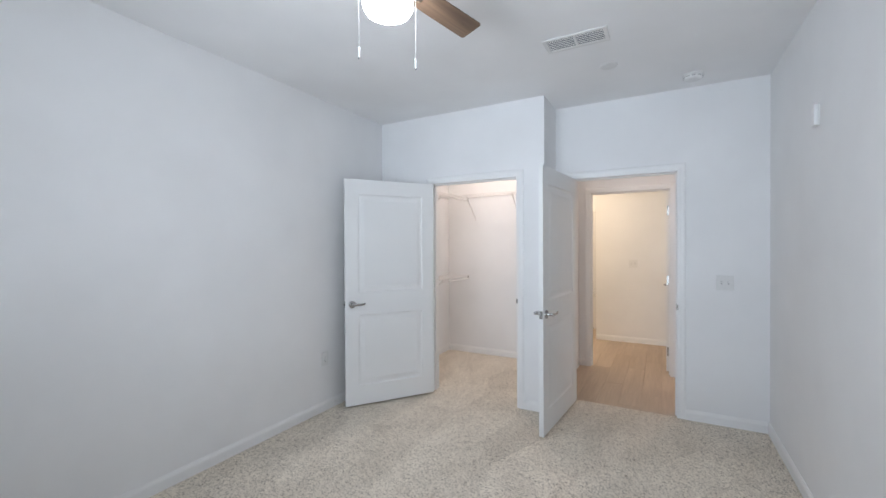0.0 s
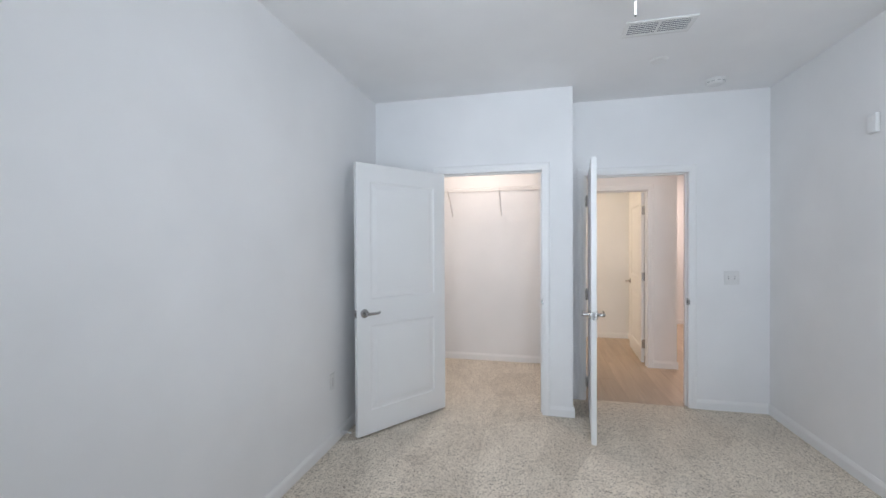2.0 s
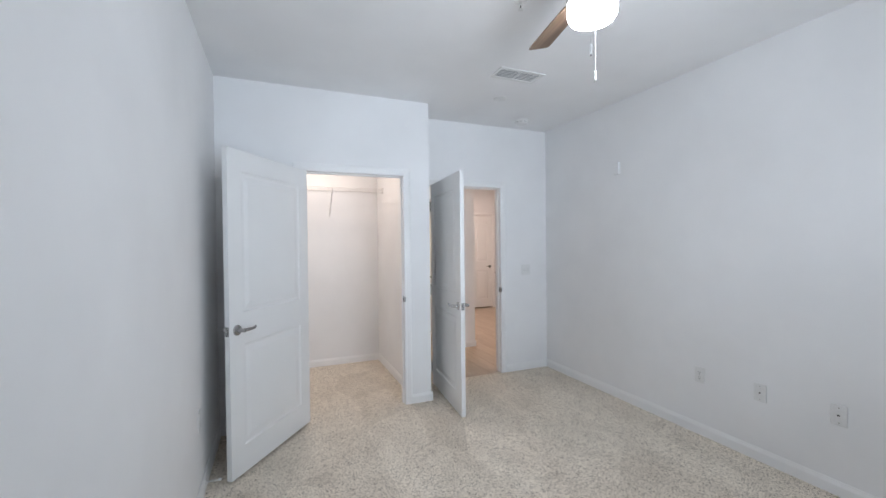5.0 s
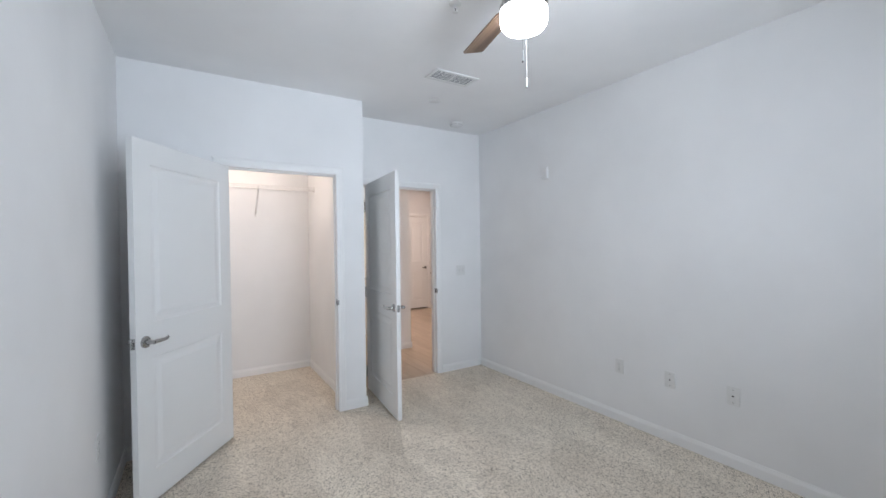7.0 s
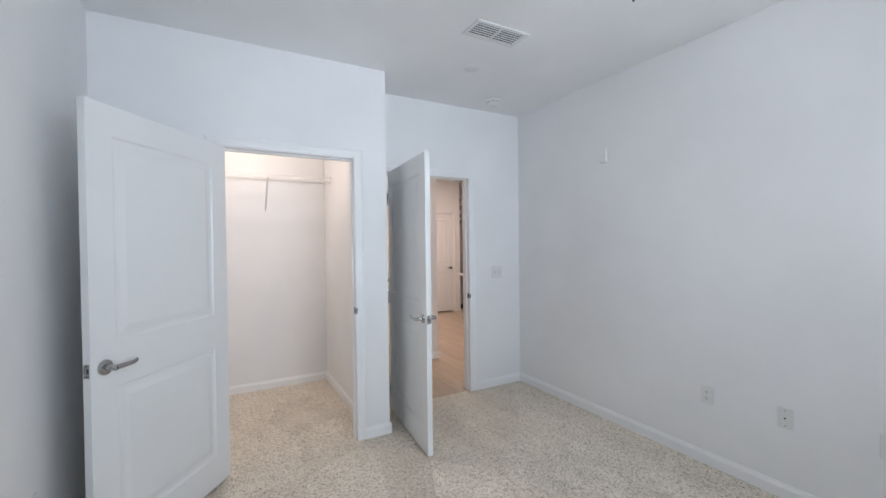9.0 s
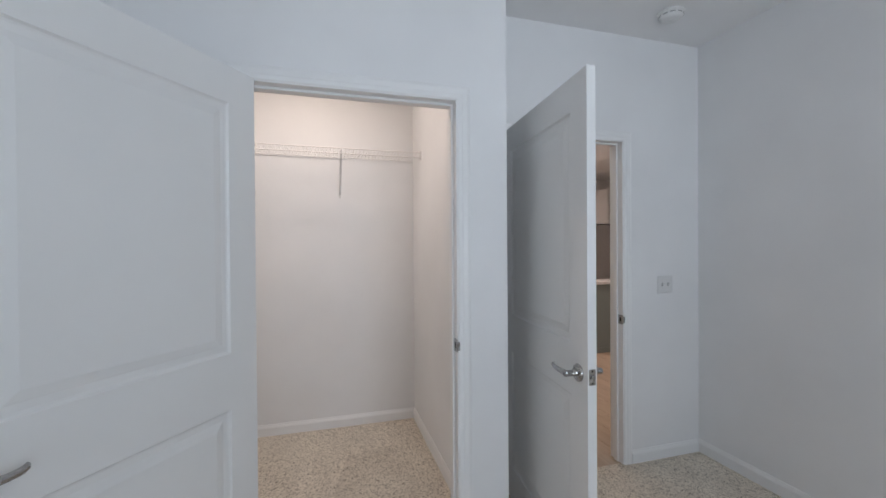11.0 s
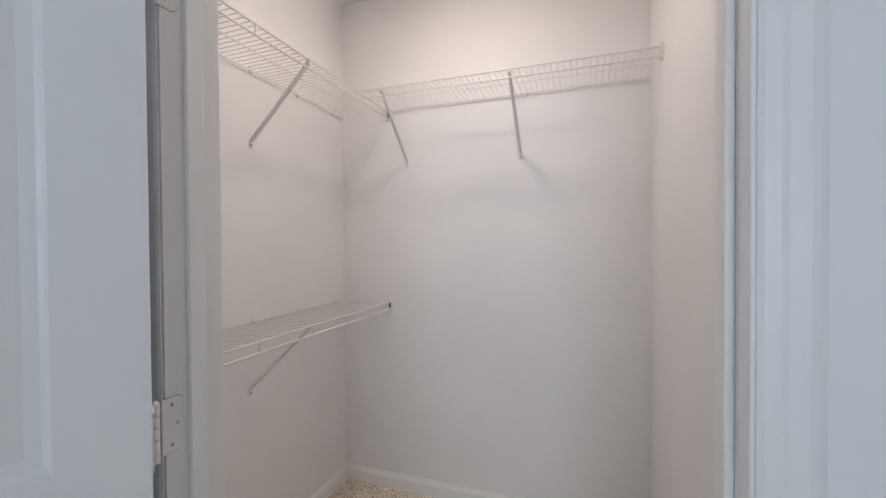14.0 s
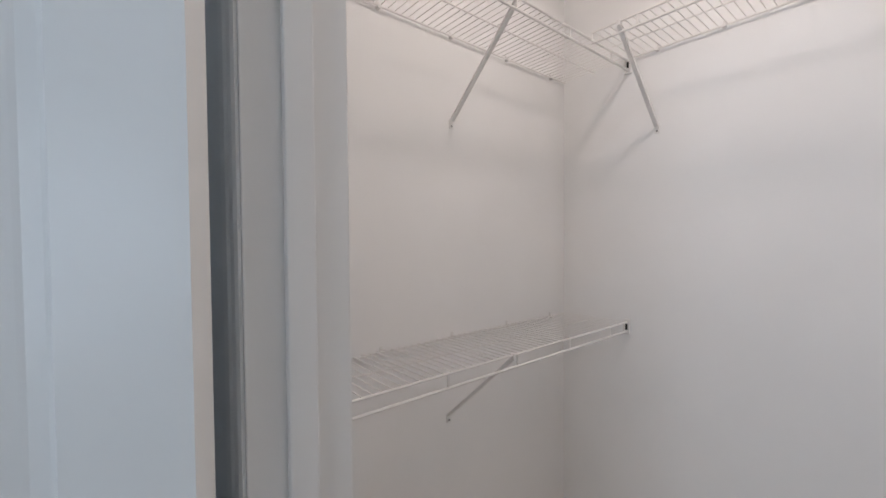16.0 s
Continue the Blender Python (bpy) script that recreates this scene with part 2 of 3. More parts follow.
structure("floor", boxes((WX, EX, SY, 0, -0.05, 0), (0, EX, 0, 0.440, -0.05, 0), (WX, CX1, 0, CY1, -0.05, 0)), CARPET, "beige flecked cut-pile carpet, swept in patches", "carpet")
structure("ceiling", boxes((-2.0, 5.6, -4.6, 5.9, H, H + 0.12)), CEIL, "smooth matt white painted ceiling", "ceiling")
structure("wall_west", boxes((WX - T, WX, SY - T, CY1 + T, -0.05, H)), WALL, "matt white painted plaster wall", "wall")
structure("wall_east", boxes((EX, EX + T, SY - T, AY, -0.05, H)), WALL, "matt white painted plaster wall", "wall")
WN0, WN1, WZ0, WZ1 = -0.95, 0.85, 0.72, 2.20
structure("wall_south", boxes((WX, WN0, SY - T, SY, -0.05, H), (WN1, EX, SY - T, SY, -0.05, H), (WN0, WN1, SY - T, SY, -0.05, WZ0), (WN0, WN1, SY - T, SY, WZ1, H)), WALL, "matt white painted wall with a window opening", "wall")
structure("wall_closet_front", boxes((WX, C0 - 0.02, 0, CY0, -0.05, H), (C1 + 0.02, 0, 0, CY0, -0.05, H), (C0 - 0.02, C1 + 0.02, 0, CY0, HEAD + 0.02, H)), WALL, "matt white painted wall round the closet doorway", "wall")
structure("wall_closet_side", boxes((CX1, 0, CY0, HY, -0.05, H)), WALL, "matt white painted wall beside the closet", "wall")
structure("wall_closet_back", boxes((WX, CX1, CY1, CY1 + T, -0.05, H)), WALL, "matt white painted closet wall", "wall")
structure("wall_entry", boxes((0, E0 - 0.02, AY, AY + T, -0.05, H), (E1 + 0.02, 5.3, AY, AY + T, -0.05, H), (E0 - 0.02, E1 + 0.02, AY, AY + T, HEAD + 0.02, H)), WALL, "matt white painted wall round the entry doorway", "wall")
HX = 1.273
structure("wall_hall", boxes((CX1, B0 - 0.02, HY, HY + T, -0.05, H), (B1 + 0.02, HX, HY, HY + T, -0.05, H), (B0 - 0.02, B1 + 0.02, HY, HY + T, HEAD + 0.02, H)), WALL, "cream lit white wall round the bathroom doorway", "wall")
structure("wall_bath_east", boxes((1.075, HX, HY + T, FY, -0.05, H)), WALL, "matt white painted bathroom wall", "wall")
structure("wall_bath_north", boxes((-0.01, 1.075, 3.10, 3.20, -0.05, H)), WALL, "cream lit white bathroom wall", "wall")
structure("wall_bath_west", boxes((-1.1, -1.0, CY1 + T, 4.75, -0.05, H)), WALL, "matt white painted bathroom wall", "wall")
structure("wall_bath_tub", boxes((-1.0, 1.075, 4.65, 4.75, -0.05, H)), WALL, "matt white painted wall behind the tub", "wall")
structure("wall_far", boxes((HX, F0 - 0.02, FY, FY + T, -0.05, H), (F1 + 0.02, 3.36, FY, FY + T, -0.05, H), (F0 - 0.02, F1 + 0.02, FY, FY + T, HEAD + 0.02, H), (3.26, 3.36, FY + T, 5.5, -0.05, H)), WALL, "warm lit white wall round a utility door", "wall")
structure("wall_kitchen", boxes((3.36, 5.3, 5.40, 5.5, -0.05, H)), WALL, "white painted kitchen wall", "wall")
structure("wall_living_east", boxes((5.3, 5.4, AY, 5.5, -0.05, H)), WALL, "white painted wall closing the living space", "wall")
structure("wall_utility", boxes((2.2, 3.26, 5.2, 5.3, -0.05, H)), WALL, "plain wall behind the utility door", "wall")
hall_floor = structure("floor_hall", boxes((0.0, 5.3, 0.440, HY, -0.06, -0.006), (-1.0, 5.3, HY, 5.4, -0.06, -0.006)), PLANK, "light oak vinyl plank flooring in long boards", "plank floor")

BASE = [(0, 0), (0.013, 0), (0.013, 0.058), (0.010, 0.068), (0.006, 0.076), (0.005, 0.083), (0, 0.083)]


def baseboard(a, b, out):
    bm = extrude_profile(bmesh.new(), BASE, a, b, out)
    return structure("baseboard", bm, TRIM, "white enamelled wooden baseboard", "baseboard")


CW = 0.062
for a, b, out in (
    ((WX, SY), (WX, 0), (1, 0)), ((EX, SY), (EX, AY), (-1, 0)), ((WX + 0.013, SY), (EX - 0.013, SY), (0, 1)),
    ((WX + 0.013, 0), (C0 - CW, 0), (0, -1)), ((C1 + CW, 0), (0.013, 0), (0, -1)), ((0, 0), (0, AY - 0.02), (1, 0)),
    ((E1 + CW, AY), (EX - 0.013, AY), (0, -1)),
    ((CX0, CY0), (CX0, CY1), (1, 0)), ((CX1, CY0), (CX1, CY1), (-1, 0)), ((CX0 + 0.013, CY1), (CX1 - 0.013, CY1), (0, -1)),
    ((CX0 + 0.013, CY0), (C0 - CW, CY0), (0, 1)), ((C1 + CW, CY0), (CX1 - 0.013, CY0), (0, 1)),
    ((0, AY + T), (0, HY), (1, 0)), ((0.013, HY), (B0 - CW, HY), (0, -1)), ((B1 + CW, HY), (HX + 0.013, HY), (0, -1)), ((HX, HY), (HX, FY), (1, 0)),
    ((E1 + CW, AY + T), (5.3, AY + T), (0, 1)),
    ((-0.01, 3.10), (1.075, 3.10), (0, -1)), ((1.075, HY + T), (1.075, 3.087), (-1, 0)),
    ((HX + 0.013, FY), (F0 - CW, FY), (0, -1)), ((F1 + CW, FY), (3.36, FY), (0, -1)),
):
    baseboard(a, b, out)

CASE = [(0, 0), (0.006, 0), (0.0085, 0.006), (0.009, 0.020), (0.0115, 0.026), (0.012, 0.044), (0.010, 0.052), (0.006, 0.060), (0, 0.062)]


def casing_bm(x0, x1, head, y, out):
    """Mitred door casing on one face of a wall: (proud, across) profile round three sides."""
    bm = bmesh.new()
    rows = []
    for px, pz, sx, sz in ((x0, 0, -1, 0), (x0, head, -1, 1), (x1, head, 1, 1), (x1, 0, 1, 0)):
        rows.append([bm.verts.new((px + sx * (w + 0.005), y + out * d, pz + sz * (w + 0.005))) for d, w in CASE])
    k = len(CASE)
    for a, b in zip(rows, rows[1:]):
        for i in range(k):
            j = (i + 1) % k
            bm.faces.new((a[i], a[j], b[j], b[i]))
    bm.faces.new(rows[0][::-1])
    bm.faces.new(rows[-1])
    return bm


def door_frame(name, x0, x1, y0, y1, stop_y, label, strike=None):
    """Jambs, stops and casings of a doorway through a wall that faces y."""
    f = thing(name, pose(0, 0, 0), label, "door frame", kind="structure")
    j0, j1 = y0 - 0.003, y1 + 0.003
    part("jamb", boxes((x0 - 0.02, x0, j0, j1, 0, HEAD + 0.02), bevel=0.0015), TRIM, f)
    part("jamb", boxes((x1, x1 + 0.02, j0, j1, 0, HEAD + 0.02), bevel=0.0015), TRIM, f)
    part("head_jamb", boxes((x0, x1, j0, j1, HEAD, HEAD + 0.02), bevel=0.0015), TRIM, f)
    s0, s1 = sorted((stop_y, stop_y + 0.034))
    part("door_stop", boxes((x0, x0 + 0.011, s0, s1, 0, HEAD), bevel=0.002), TRIM, f)
    part("door_stop", boxes((x1 - 0.011, x1, s0, s1, 0, HEAD), bevel=0.002), TRIM, f)
    part("door_stop", boxes((x0 + 0.011, x1 - 0.011, s0, s1, HEAD - 0.011, HEAD), bevel=0.002), TRIM, f)
    part("casing", casing_bm(x0, x1, HEAD, y0, -1), TRIM, f)
    part("casing", casing_bm(x0, x1, HEAD, y1, 1), TRIM, f)
    if strike is not None:
        sx, sy, sz = strike
        bm = bmesh.new()
        add_box(bm, sx - 0.0015, sx + 0.0005, sy - 0.004, sy + 0.040, sz - 0.029, sz + 0.029, bevel=0.0006)
        add_box(bm, sx - 0.004, sx + 0.016, sy - 0.0085, sy - 0.0035, sz - 0.020, sz + 0.020, bevel=0.002)
        plate = part("strike_plate", bm, NICKEL, f, "satin nickel strike plate")
        part("strike_hole", boxes((sx - 0.0022, sx - 0.0012, sy + 0.012, sy + 0.026, sz - 0.013, sz + 0.013)), DARK, plate)
    return f


door_frame("door_frame_closet", C0, C1, 0, CY0, 0.040, "white enamelled closet door frame with moulded casing", (C1, 0.0, 0.955))
door_frame("door_frame_entry", E0, E1, AY, AY + T, AY + 0.040, "white enamelled entry door frame with moulded casing", (E1, AY, 0.930))
door_frame("door_frame_bath", B0, B1, HY, HY + T, HY + 0.040, "white enamelled bathroom door frame with moulded casing")
door_frame("door_frame_utility", F0, F1, FY, FY + T, FY + 0.045, "white enamelled utility door frame with moulded casing")

# ---- doors ----
PANELS = (0.175, 0.815, 1.015, 1.905)


def leaf_bm(w, h, t, stile=0.118, zs=PANELS):
    """A moulded two-panel leaf from its hinge edge: y 0 is the pull face."""
    bm = bmesh.new()
    xs, zl = [0, stile, w - stile, w], [0, *zs, h]
    steps = [(0.0, 0.0), (0.006, 0.0055), (0.012, 0.0075), (0.030, 0.0075), (0.036, 0.006), (0.060, 0.0015)]
    sides = []
    for y, inward in ((0, 1), (t, -1)):
        g = [[bm.verts.new((x, y, z)) for z in zl] for x in xs]
        sides.append(g)
        for i in range(3):
            for j in range(5):
                ring = [g[i][j], g[i + 1][j], g[i + 1][j + 1], g[i][j + 1]]
                if i == 1 and j in (1, 3):
                    for o, d in steps[1:]:
                        nxt = [bm.verts.new((xs[1] + o, y + inward * d, zl[j] + o)), bm.verts.new((xs[2] - o, y + inward * d, zl[j] + o)),
                               bm.verts.new((xs[2] - o, y + inward * d, zl[j + 1] - o)), bm.verts.new((xs[1] + o, y + inward * d, zl[j + 1] - o))]
                        for k in range(4):
                            bm.faces.new((ring[k], ring[(k + 1) % 4], nxt[(k + 1) % 4], nxt[k]))
                        ring = nxt
                bm.faces.new(ring)
    border = [(i, 0) for i in range(4)] + [(3, j) for j in range(1, 6)] + [(i, 5) for i in (2, 1, 0)] + [(0, j) for j in (4, 3, 2, 1)]
    a, b = sides
    for (i, j), (k, m) in zip(border, border[1:] + border[:1]):
        bm.faces.new((a[i][j], a[k][m], b[k][m], b[i][j]))
    return bm


def lever_bm(out, reach=-1):
    """A lever on a round rose: out is the way it stands off the leaf (-1 or 1), reach the way it points."""
    bm = bmesh.new()
    m = Matrix.Rotation(radians(90) * (1 if out < 0 else -1), 4, "X")
    lathe(bm, [(0, 0), (0.033, 0), (0.033, 0.005), (0.031, 0.009), (0.024, 0.0115), (0.014, 0.0125), (0.013, 0.016), (0.0115, 0.045), (0.0125, 0.050), (0.0125, 0.056), (0.010, 0.060), (0, 0.060)], 28, m)
    o = out
    pts = [(0.004 * -reach, o * 0.052, 0), (0.02 * reach, o * 0.053, 0.0005), (0.042 * reach, o * 0.054, 0.0), (0.070 * reach, o * 0.055, 0.0), (0.092 * reach, o * 0.056, 0.003), (0.102 * reach, o * 0.055, 0.008), (0.106 * reach, o * 0.050, 0.010)]
    tube(bm, pts, [0.0115, 0.0115, 0.0105, 0.0098, 0.0095, 0.0085, 0.006], 12, flat=0.62)
    return bm


def hinge_bm():
    """The knuckles and pin of a butt hinge."""
    bm = bmesh.new()
    for z0, z1 in ((-0.05, -0.031), (-0.030, -0.011), (-0.010, 0.010), (0.011, 0.030), (0.031, 0.05)):
        tube(bm, [(0, 0, z0), (0, 0, z1)], 0.0065, 12)
    tube(bm, [(0, 0, 0.05), (0, 0, 0.054), (0, 0, 0.057)], [0.0065, 0.005, 0.002], 10)
    return bm


def door(name, pin, angle, width, thick, label, hinge_mat=NICKEL, hinge_z=(0.24, 1.046, 1.84), z0=0.018, h=2.037, levers=(True, True), lz=0.932, group="", set_off=0.006):
    """A door turned on its pin: the root stands at the pin, its leaf reaches along x."""
    root = thing(name, pose(pin[0], pin[1], 0, 0, 0, angle), label, "door", group, "structure")
    bm = leaf_bm(width, h, thick)
    for v in bm.verts:
        v.co = Vector((v.co.x + 0.004, v.co.y + set_off, v.co.z + z0))
    leaf = part("leaf", bm, DOOR, root)
    lo, hi = (set_off, -1), (set_off + thick, 1)
    width += 0.004
    for (y, out), on in zip((lo, hi), levers):
        if on:
            hb = lever_bm(out)
            bmesh.ops.translate(hb, verts=hb.verts, vec=(width - 0.062, y, lz))
            hd = part("door_handle", hb, NICKEL, leaf, "satin nickel lever handle on a round rose", True)
            bb = boxes((width - 0.064, width - 0.060, y + out * 0.0605 - 0.0006, y + out * 0.0605 + 0.0006, lz - 0.005, lz + 0.005))
            part("key_slot", bb, DARK, hd)
    yc = set_off + thick / 2
    lp = boxes((width - 0.0005, width + 0.0016, yc - 0.0128, yc + 0.0128, lz - 0.029, lz + 0.029), bevel=0.0006)
    plate = part("latch_plate", lp, NICKEL, leaf, "satin nickel latch plate")
    bolt = boxes((width + 0.001, width + 0.010, yc - 0.006, yc + 0.006, lz - 0.009, lz + 0.009), bevel=0.003)
    part("latch_bolt", bolt, NICKEL, plate)
    for s in (-0.021, 0.021):
        sb = lathe(bmesh.new(), [(0, 0.0024), (0.003, 0.0022), (0.0034, 0.001)], 10, Matrix.Translation((width, yc, lz + s)) @ Matrix.Rotation(radians(90), 4, "Y"))
        part("screw", sb, DARK, plate)
    for hz in hinge_z:
        bm = hinge_bm()
        bmesh.ops.translate(bm, verts=bm.verts, vec=(0, 0, hz))
        add_box(bm, 0.0015, 0.0042, 0.0, set_off + 0.030, hz - 0.05, hz + 0.05)
        part("hinge", bm, hinge_mat, leaf, smooth=False)
    return root


door("door_closet", (C0 + 0.010, -0.028), -125.8, 0.862, 0.035, "white moulded two-panel closet door standing wide open", hinge_mat=TRIM)
door("door_entry", (E0 + 0.008, AY - 0.030), -95.1, 0.880, 0.035, "white moulded two-panel entry door standing open", hinge_z=(0.18, 0.98, 1.83))
door("door_bath", (B1 + 0.006, HY + T + 0.024), 87.0, 0.81, 0.035, "white moulded two-panel bathroom door standing open")
door("door_utility", (F0, FY - 0.004), 0.0, F1 - F0 - 0.006, 0.035, "closed white two-panel utility door with a dark gap below", z0=0.03, h=2.028)


def jamb_hinge(x, y0, y1, z, mat, label):
    """The hinge leaf let into a jamb, with rounded corners and three screws."""
    root = thing("jamb_hinge", pose(x, 0, z), label, "hinge", "jamb hinges", "structure")
    bm = bmesh.new()
    r, yc = 0.014, y1 - 0.014
    pts = [(y0, -0.05)] + [(yc + r * math.sin(a), -0.05 + r - r * math.cos(a)) for a in (i * math.pi / 16 for i in range(9))]
    pts += [(yc + r * math.cos(a), 0.05 - r + r * math.sin(a)) for a in (i * math.pi / 16 for i in range(9))] + [(y0, 0.05)]
    vs = [bm.verts.new((0.0015, y, z)) for y, z in pts]
    ws = [bm.verts.new((-0.002, y, z)) for y, z in pts]
    bm.faces.new(vs)
    for i in range(len(vs)):
        j = (i + 1) % len(vs)
        bm.faces.new((vs[i], vs[j], ws[j], ws[i]))
    part("plate", bm, mat, root)
    rim = bmesh.new()
    k = 0.0008
    edge = [(y0, -0.05 - k)] + [(yc + (r + k) * math.sin(a), -0.05 + r - (r + k) * math.cos(a)) for a in (i * math.pi / 16 for i in range(9))]
    edge += [(yc + (r + k) * math.cos(a), 0.05 - r + (r + k) * math.sin(a)) for a in (i * math.pi / 16 for i in range(9))] + [(y0, 0.05 + k)]
    rim.faces.new([rim.verts.new((0.0006, y, z)) for y, z in edge])
    part("mortise_gap", rim, DARK, root, "dark mortise line")
    for sy, sz in ((0.45, 0.036), (0.72, 0.0), (0.45, -0.036)):
        sb = lathe(bmesh.new(), [(0, 0.0022), (0.0025, 0.0021), (0.0035, 0.0014)], 10, Matrix.Translation((0, y0 + (y1 - y0) * sy, sz)) @ Matrix.Rotation(radians(90), 4, "Y"))
        part("screw", sb, NICKEL, root)
    return root


for hz in (0.24, 1.046, 1.84):
    jamb_hinge(C0, -0.010, 0.030, hz, TRIM, "white painted butt hinge leaf screwed to the jamb")
for hz in (0.18, 0.98, 1.83):
    jamb_hinge(E0, AY - 0.004, AY + 0.036, hz, NICKEL, "satin nickel butt hinge leaf screwed to the jamb")

# ---- bedroom window behind the walk ----
win = thing("window_1", pose(0, SY - 0.06, 0), "white vinyl double window with clear panes", "window", kind="structure")
part("window_frame", boxes((WN0, WN0 + 0.05, -0.035, 0.035, WZ0, WZ1), (WN1 - 0.05, WN1, -0.035, 0.035, WZ0, WZ1), (WN0 + 0.05, WN1 - 0.05, -0.035, 0.035, WZ0, WZ0 + 0.05), (WN0 + 0.05, WN1 - 0.05, -0.035, 0.035, WZ1 - 0.05, WZ1), (-0.08, -0.02, -0.035, 0.035, WZ0 + 0.05, WZ1 - 0.05), bevel=0.003), PLASTIC, win)
part("window_sill", boxes((WN0 - 0.03, WN1 + 0.03, 0.062, 0.10, WZ0 - 0.02, WZ0), bevel=0.004), TRIM, win)
for x0, x1 in ((WN0 + 0.05, -0.08), (-0.02, WN1 - 0.05)):
    pane = part("pane", boxes((x0, x1, -0.022, -0.018, WZ0 + 0.05, WZ1 - 0.05)), GLASS, win)
    pane.visible_shadow = False

# ---- ceiling fan ----
FX, FYC = -0.067, -2.155


def ceiling_fan():
    fan = thing("ceiling_fan", pose(FX, FYC, 0), "three-blade ceiling fan with weathered oak blades and lit opal bowl", "ceiling fan")
    part("canopy", lathe(bmesh.new(), [(0, H), (0.068, H), (0.068, H - 0.012), (0.060, H - 0.035), (0.035, H - 0.050), (0.020, H - 0.052)], 32), NICKEL, fan, "satin nickel canopy", True)
    part("downrod", tube(bmesh.new(), [(0, 0, H - 0.05), (0, 0, 2.60)], 0.012, 12), NICKEL, fan)
    part("motor_housing", lathe(bmesh.new(), [(0, 2.625), (0.04, 2.625), (0.085, 2.61), (0.10, 2.585), (0.10, 2.545), (0.088, 2.525), (0.07, 2.515), (0.07, 2.50), (0.098, 2.495), (0.104, 2.485), (0.104, 2.462), (0, 2.462)], 40), NICKEL, fan, "satin nickel motor housing", True)
    part("light_bowl", lathe(bmesh.new(), [(0.096, 2.461), (0.101, 2.455), (0.102, 2.424), (0.098, 2.406), (0.088, 2.391), (0.068, 2.381), (0.040, 2.376), (0, 2.375)], 40), GLOBE, fan, "lit white opal glass bowl", True)
    for ang in (77.5, 197.5, 317.5):
        bm = bmesh.new()
        outline = [(0.135, 0.043), (0.16, 0.050), (0.30, 0.056), (0.50, 0.060), (0.548, 0.060), (0.556, 0.052), (0.556, -0.052), (0.548, -0.060), (0.50, -0.060), (0.30, -0.056), (0.16, -0.050), (0.135, -0.043)]
        tilt = Matrix.Translation((0, 0, 2.537)) @ Matrix.Rotation(radians(-12), 4, "X")
        top = [bm.verts.new(tilt @ Vector((x, y, 0.0035))) for x, y in outline]
        bot = [bm.verts.new(tilt @ Vector((x, y, -0.0035))) for x, y in outline]
        bm.faces.new(top)
        bm.faces.new(bot[::-1])
        for i in range(len(top)):
            j = (i + 1) % len(top)
            bm.faces.new((top[j], top[i], bot[i], bot[j]))
        bl = part("blade", bm, BLADE, fan, "greyed oak veneer blade")
        bl.matrix_basis = pose(0, 0, 0, 0, 0, ang)
        arm = boxes((0.075, 0.20, -0.018, 0.018, -0.0075, -0.0040), bevel=0.001)
        bmesh.ops.transform(arm, matrix=tilt, verts=arm.verts)
        part("blade_arm", arm, NICKEL, bl)
        for sx, sy in ((0.15, 0.03), (0.15, -0.03), (0.185, 0.0)):
            sc = lathe(bmesh.new(), [(0.004, -0.0035), (0.004, -0.0088), (0.002, -0.0095), (0, -0.0095)], 10, tilt @ Matrix.Translation((sx, sy, 0)))
            part("screw", sc, DARK, bl)
    for dx, dy, zend in ((0.084, 0.072, 2.177), (-0.083, -0.081, 2.197)):
        bm = bmesh.new()
        tube(bm, [(dx * 0.9, dy * 0.9, 2.475), (dx, dy, 2.47), (dx, dy, zend + 0.03)], 0.0006, 6)
        z = 2.46
        while z > zend + 0.035:
            bmesh.ops.create_icosphere(bm, subdivisions=1, radius=0.0011, matrix=Matrix.Translation((dx, dy, z)))
            z -= 0.0062
        ch = part("pull_chain", bm, GREYSLOT, fan, "pale grey beaded pull chain")
        part("fob", lathe(bmesh.new(), [(0, zend + 0.044), (0.0022, zend + 0.043), (0.0034, zend + 0.040), (0.0036, zend + 0.004), (0.0034, zend + 0.001), (0, zend + 0.001)], 12, Matrix.Translation((dx, dy, 0))), PLASTIC, ch, "", True)
        part("fob_tip", lathe(bmesh.new(), [(0.0034, zend + 0.001), (0.0034, zend - 0.003), (0, zend - 0.004)], 10, Matrix.Translation((dx, dy, 0))), DARK, ch)
    return fan


ceiling_fan()

# ---- ceiling fittings ----


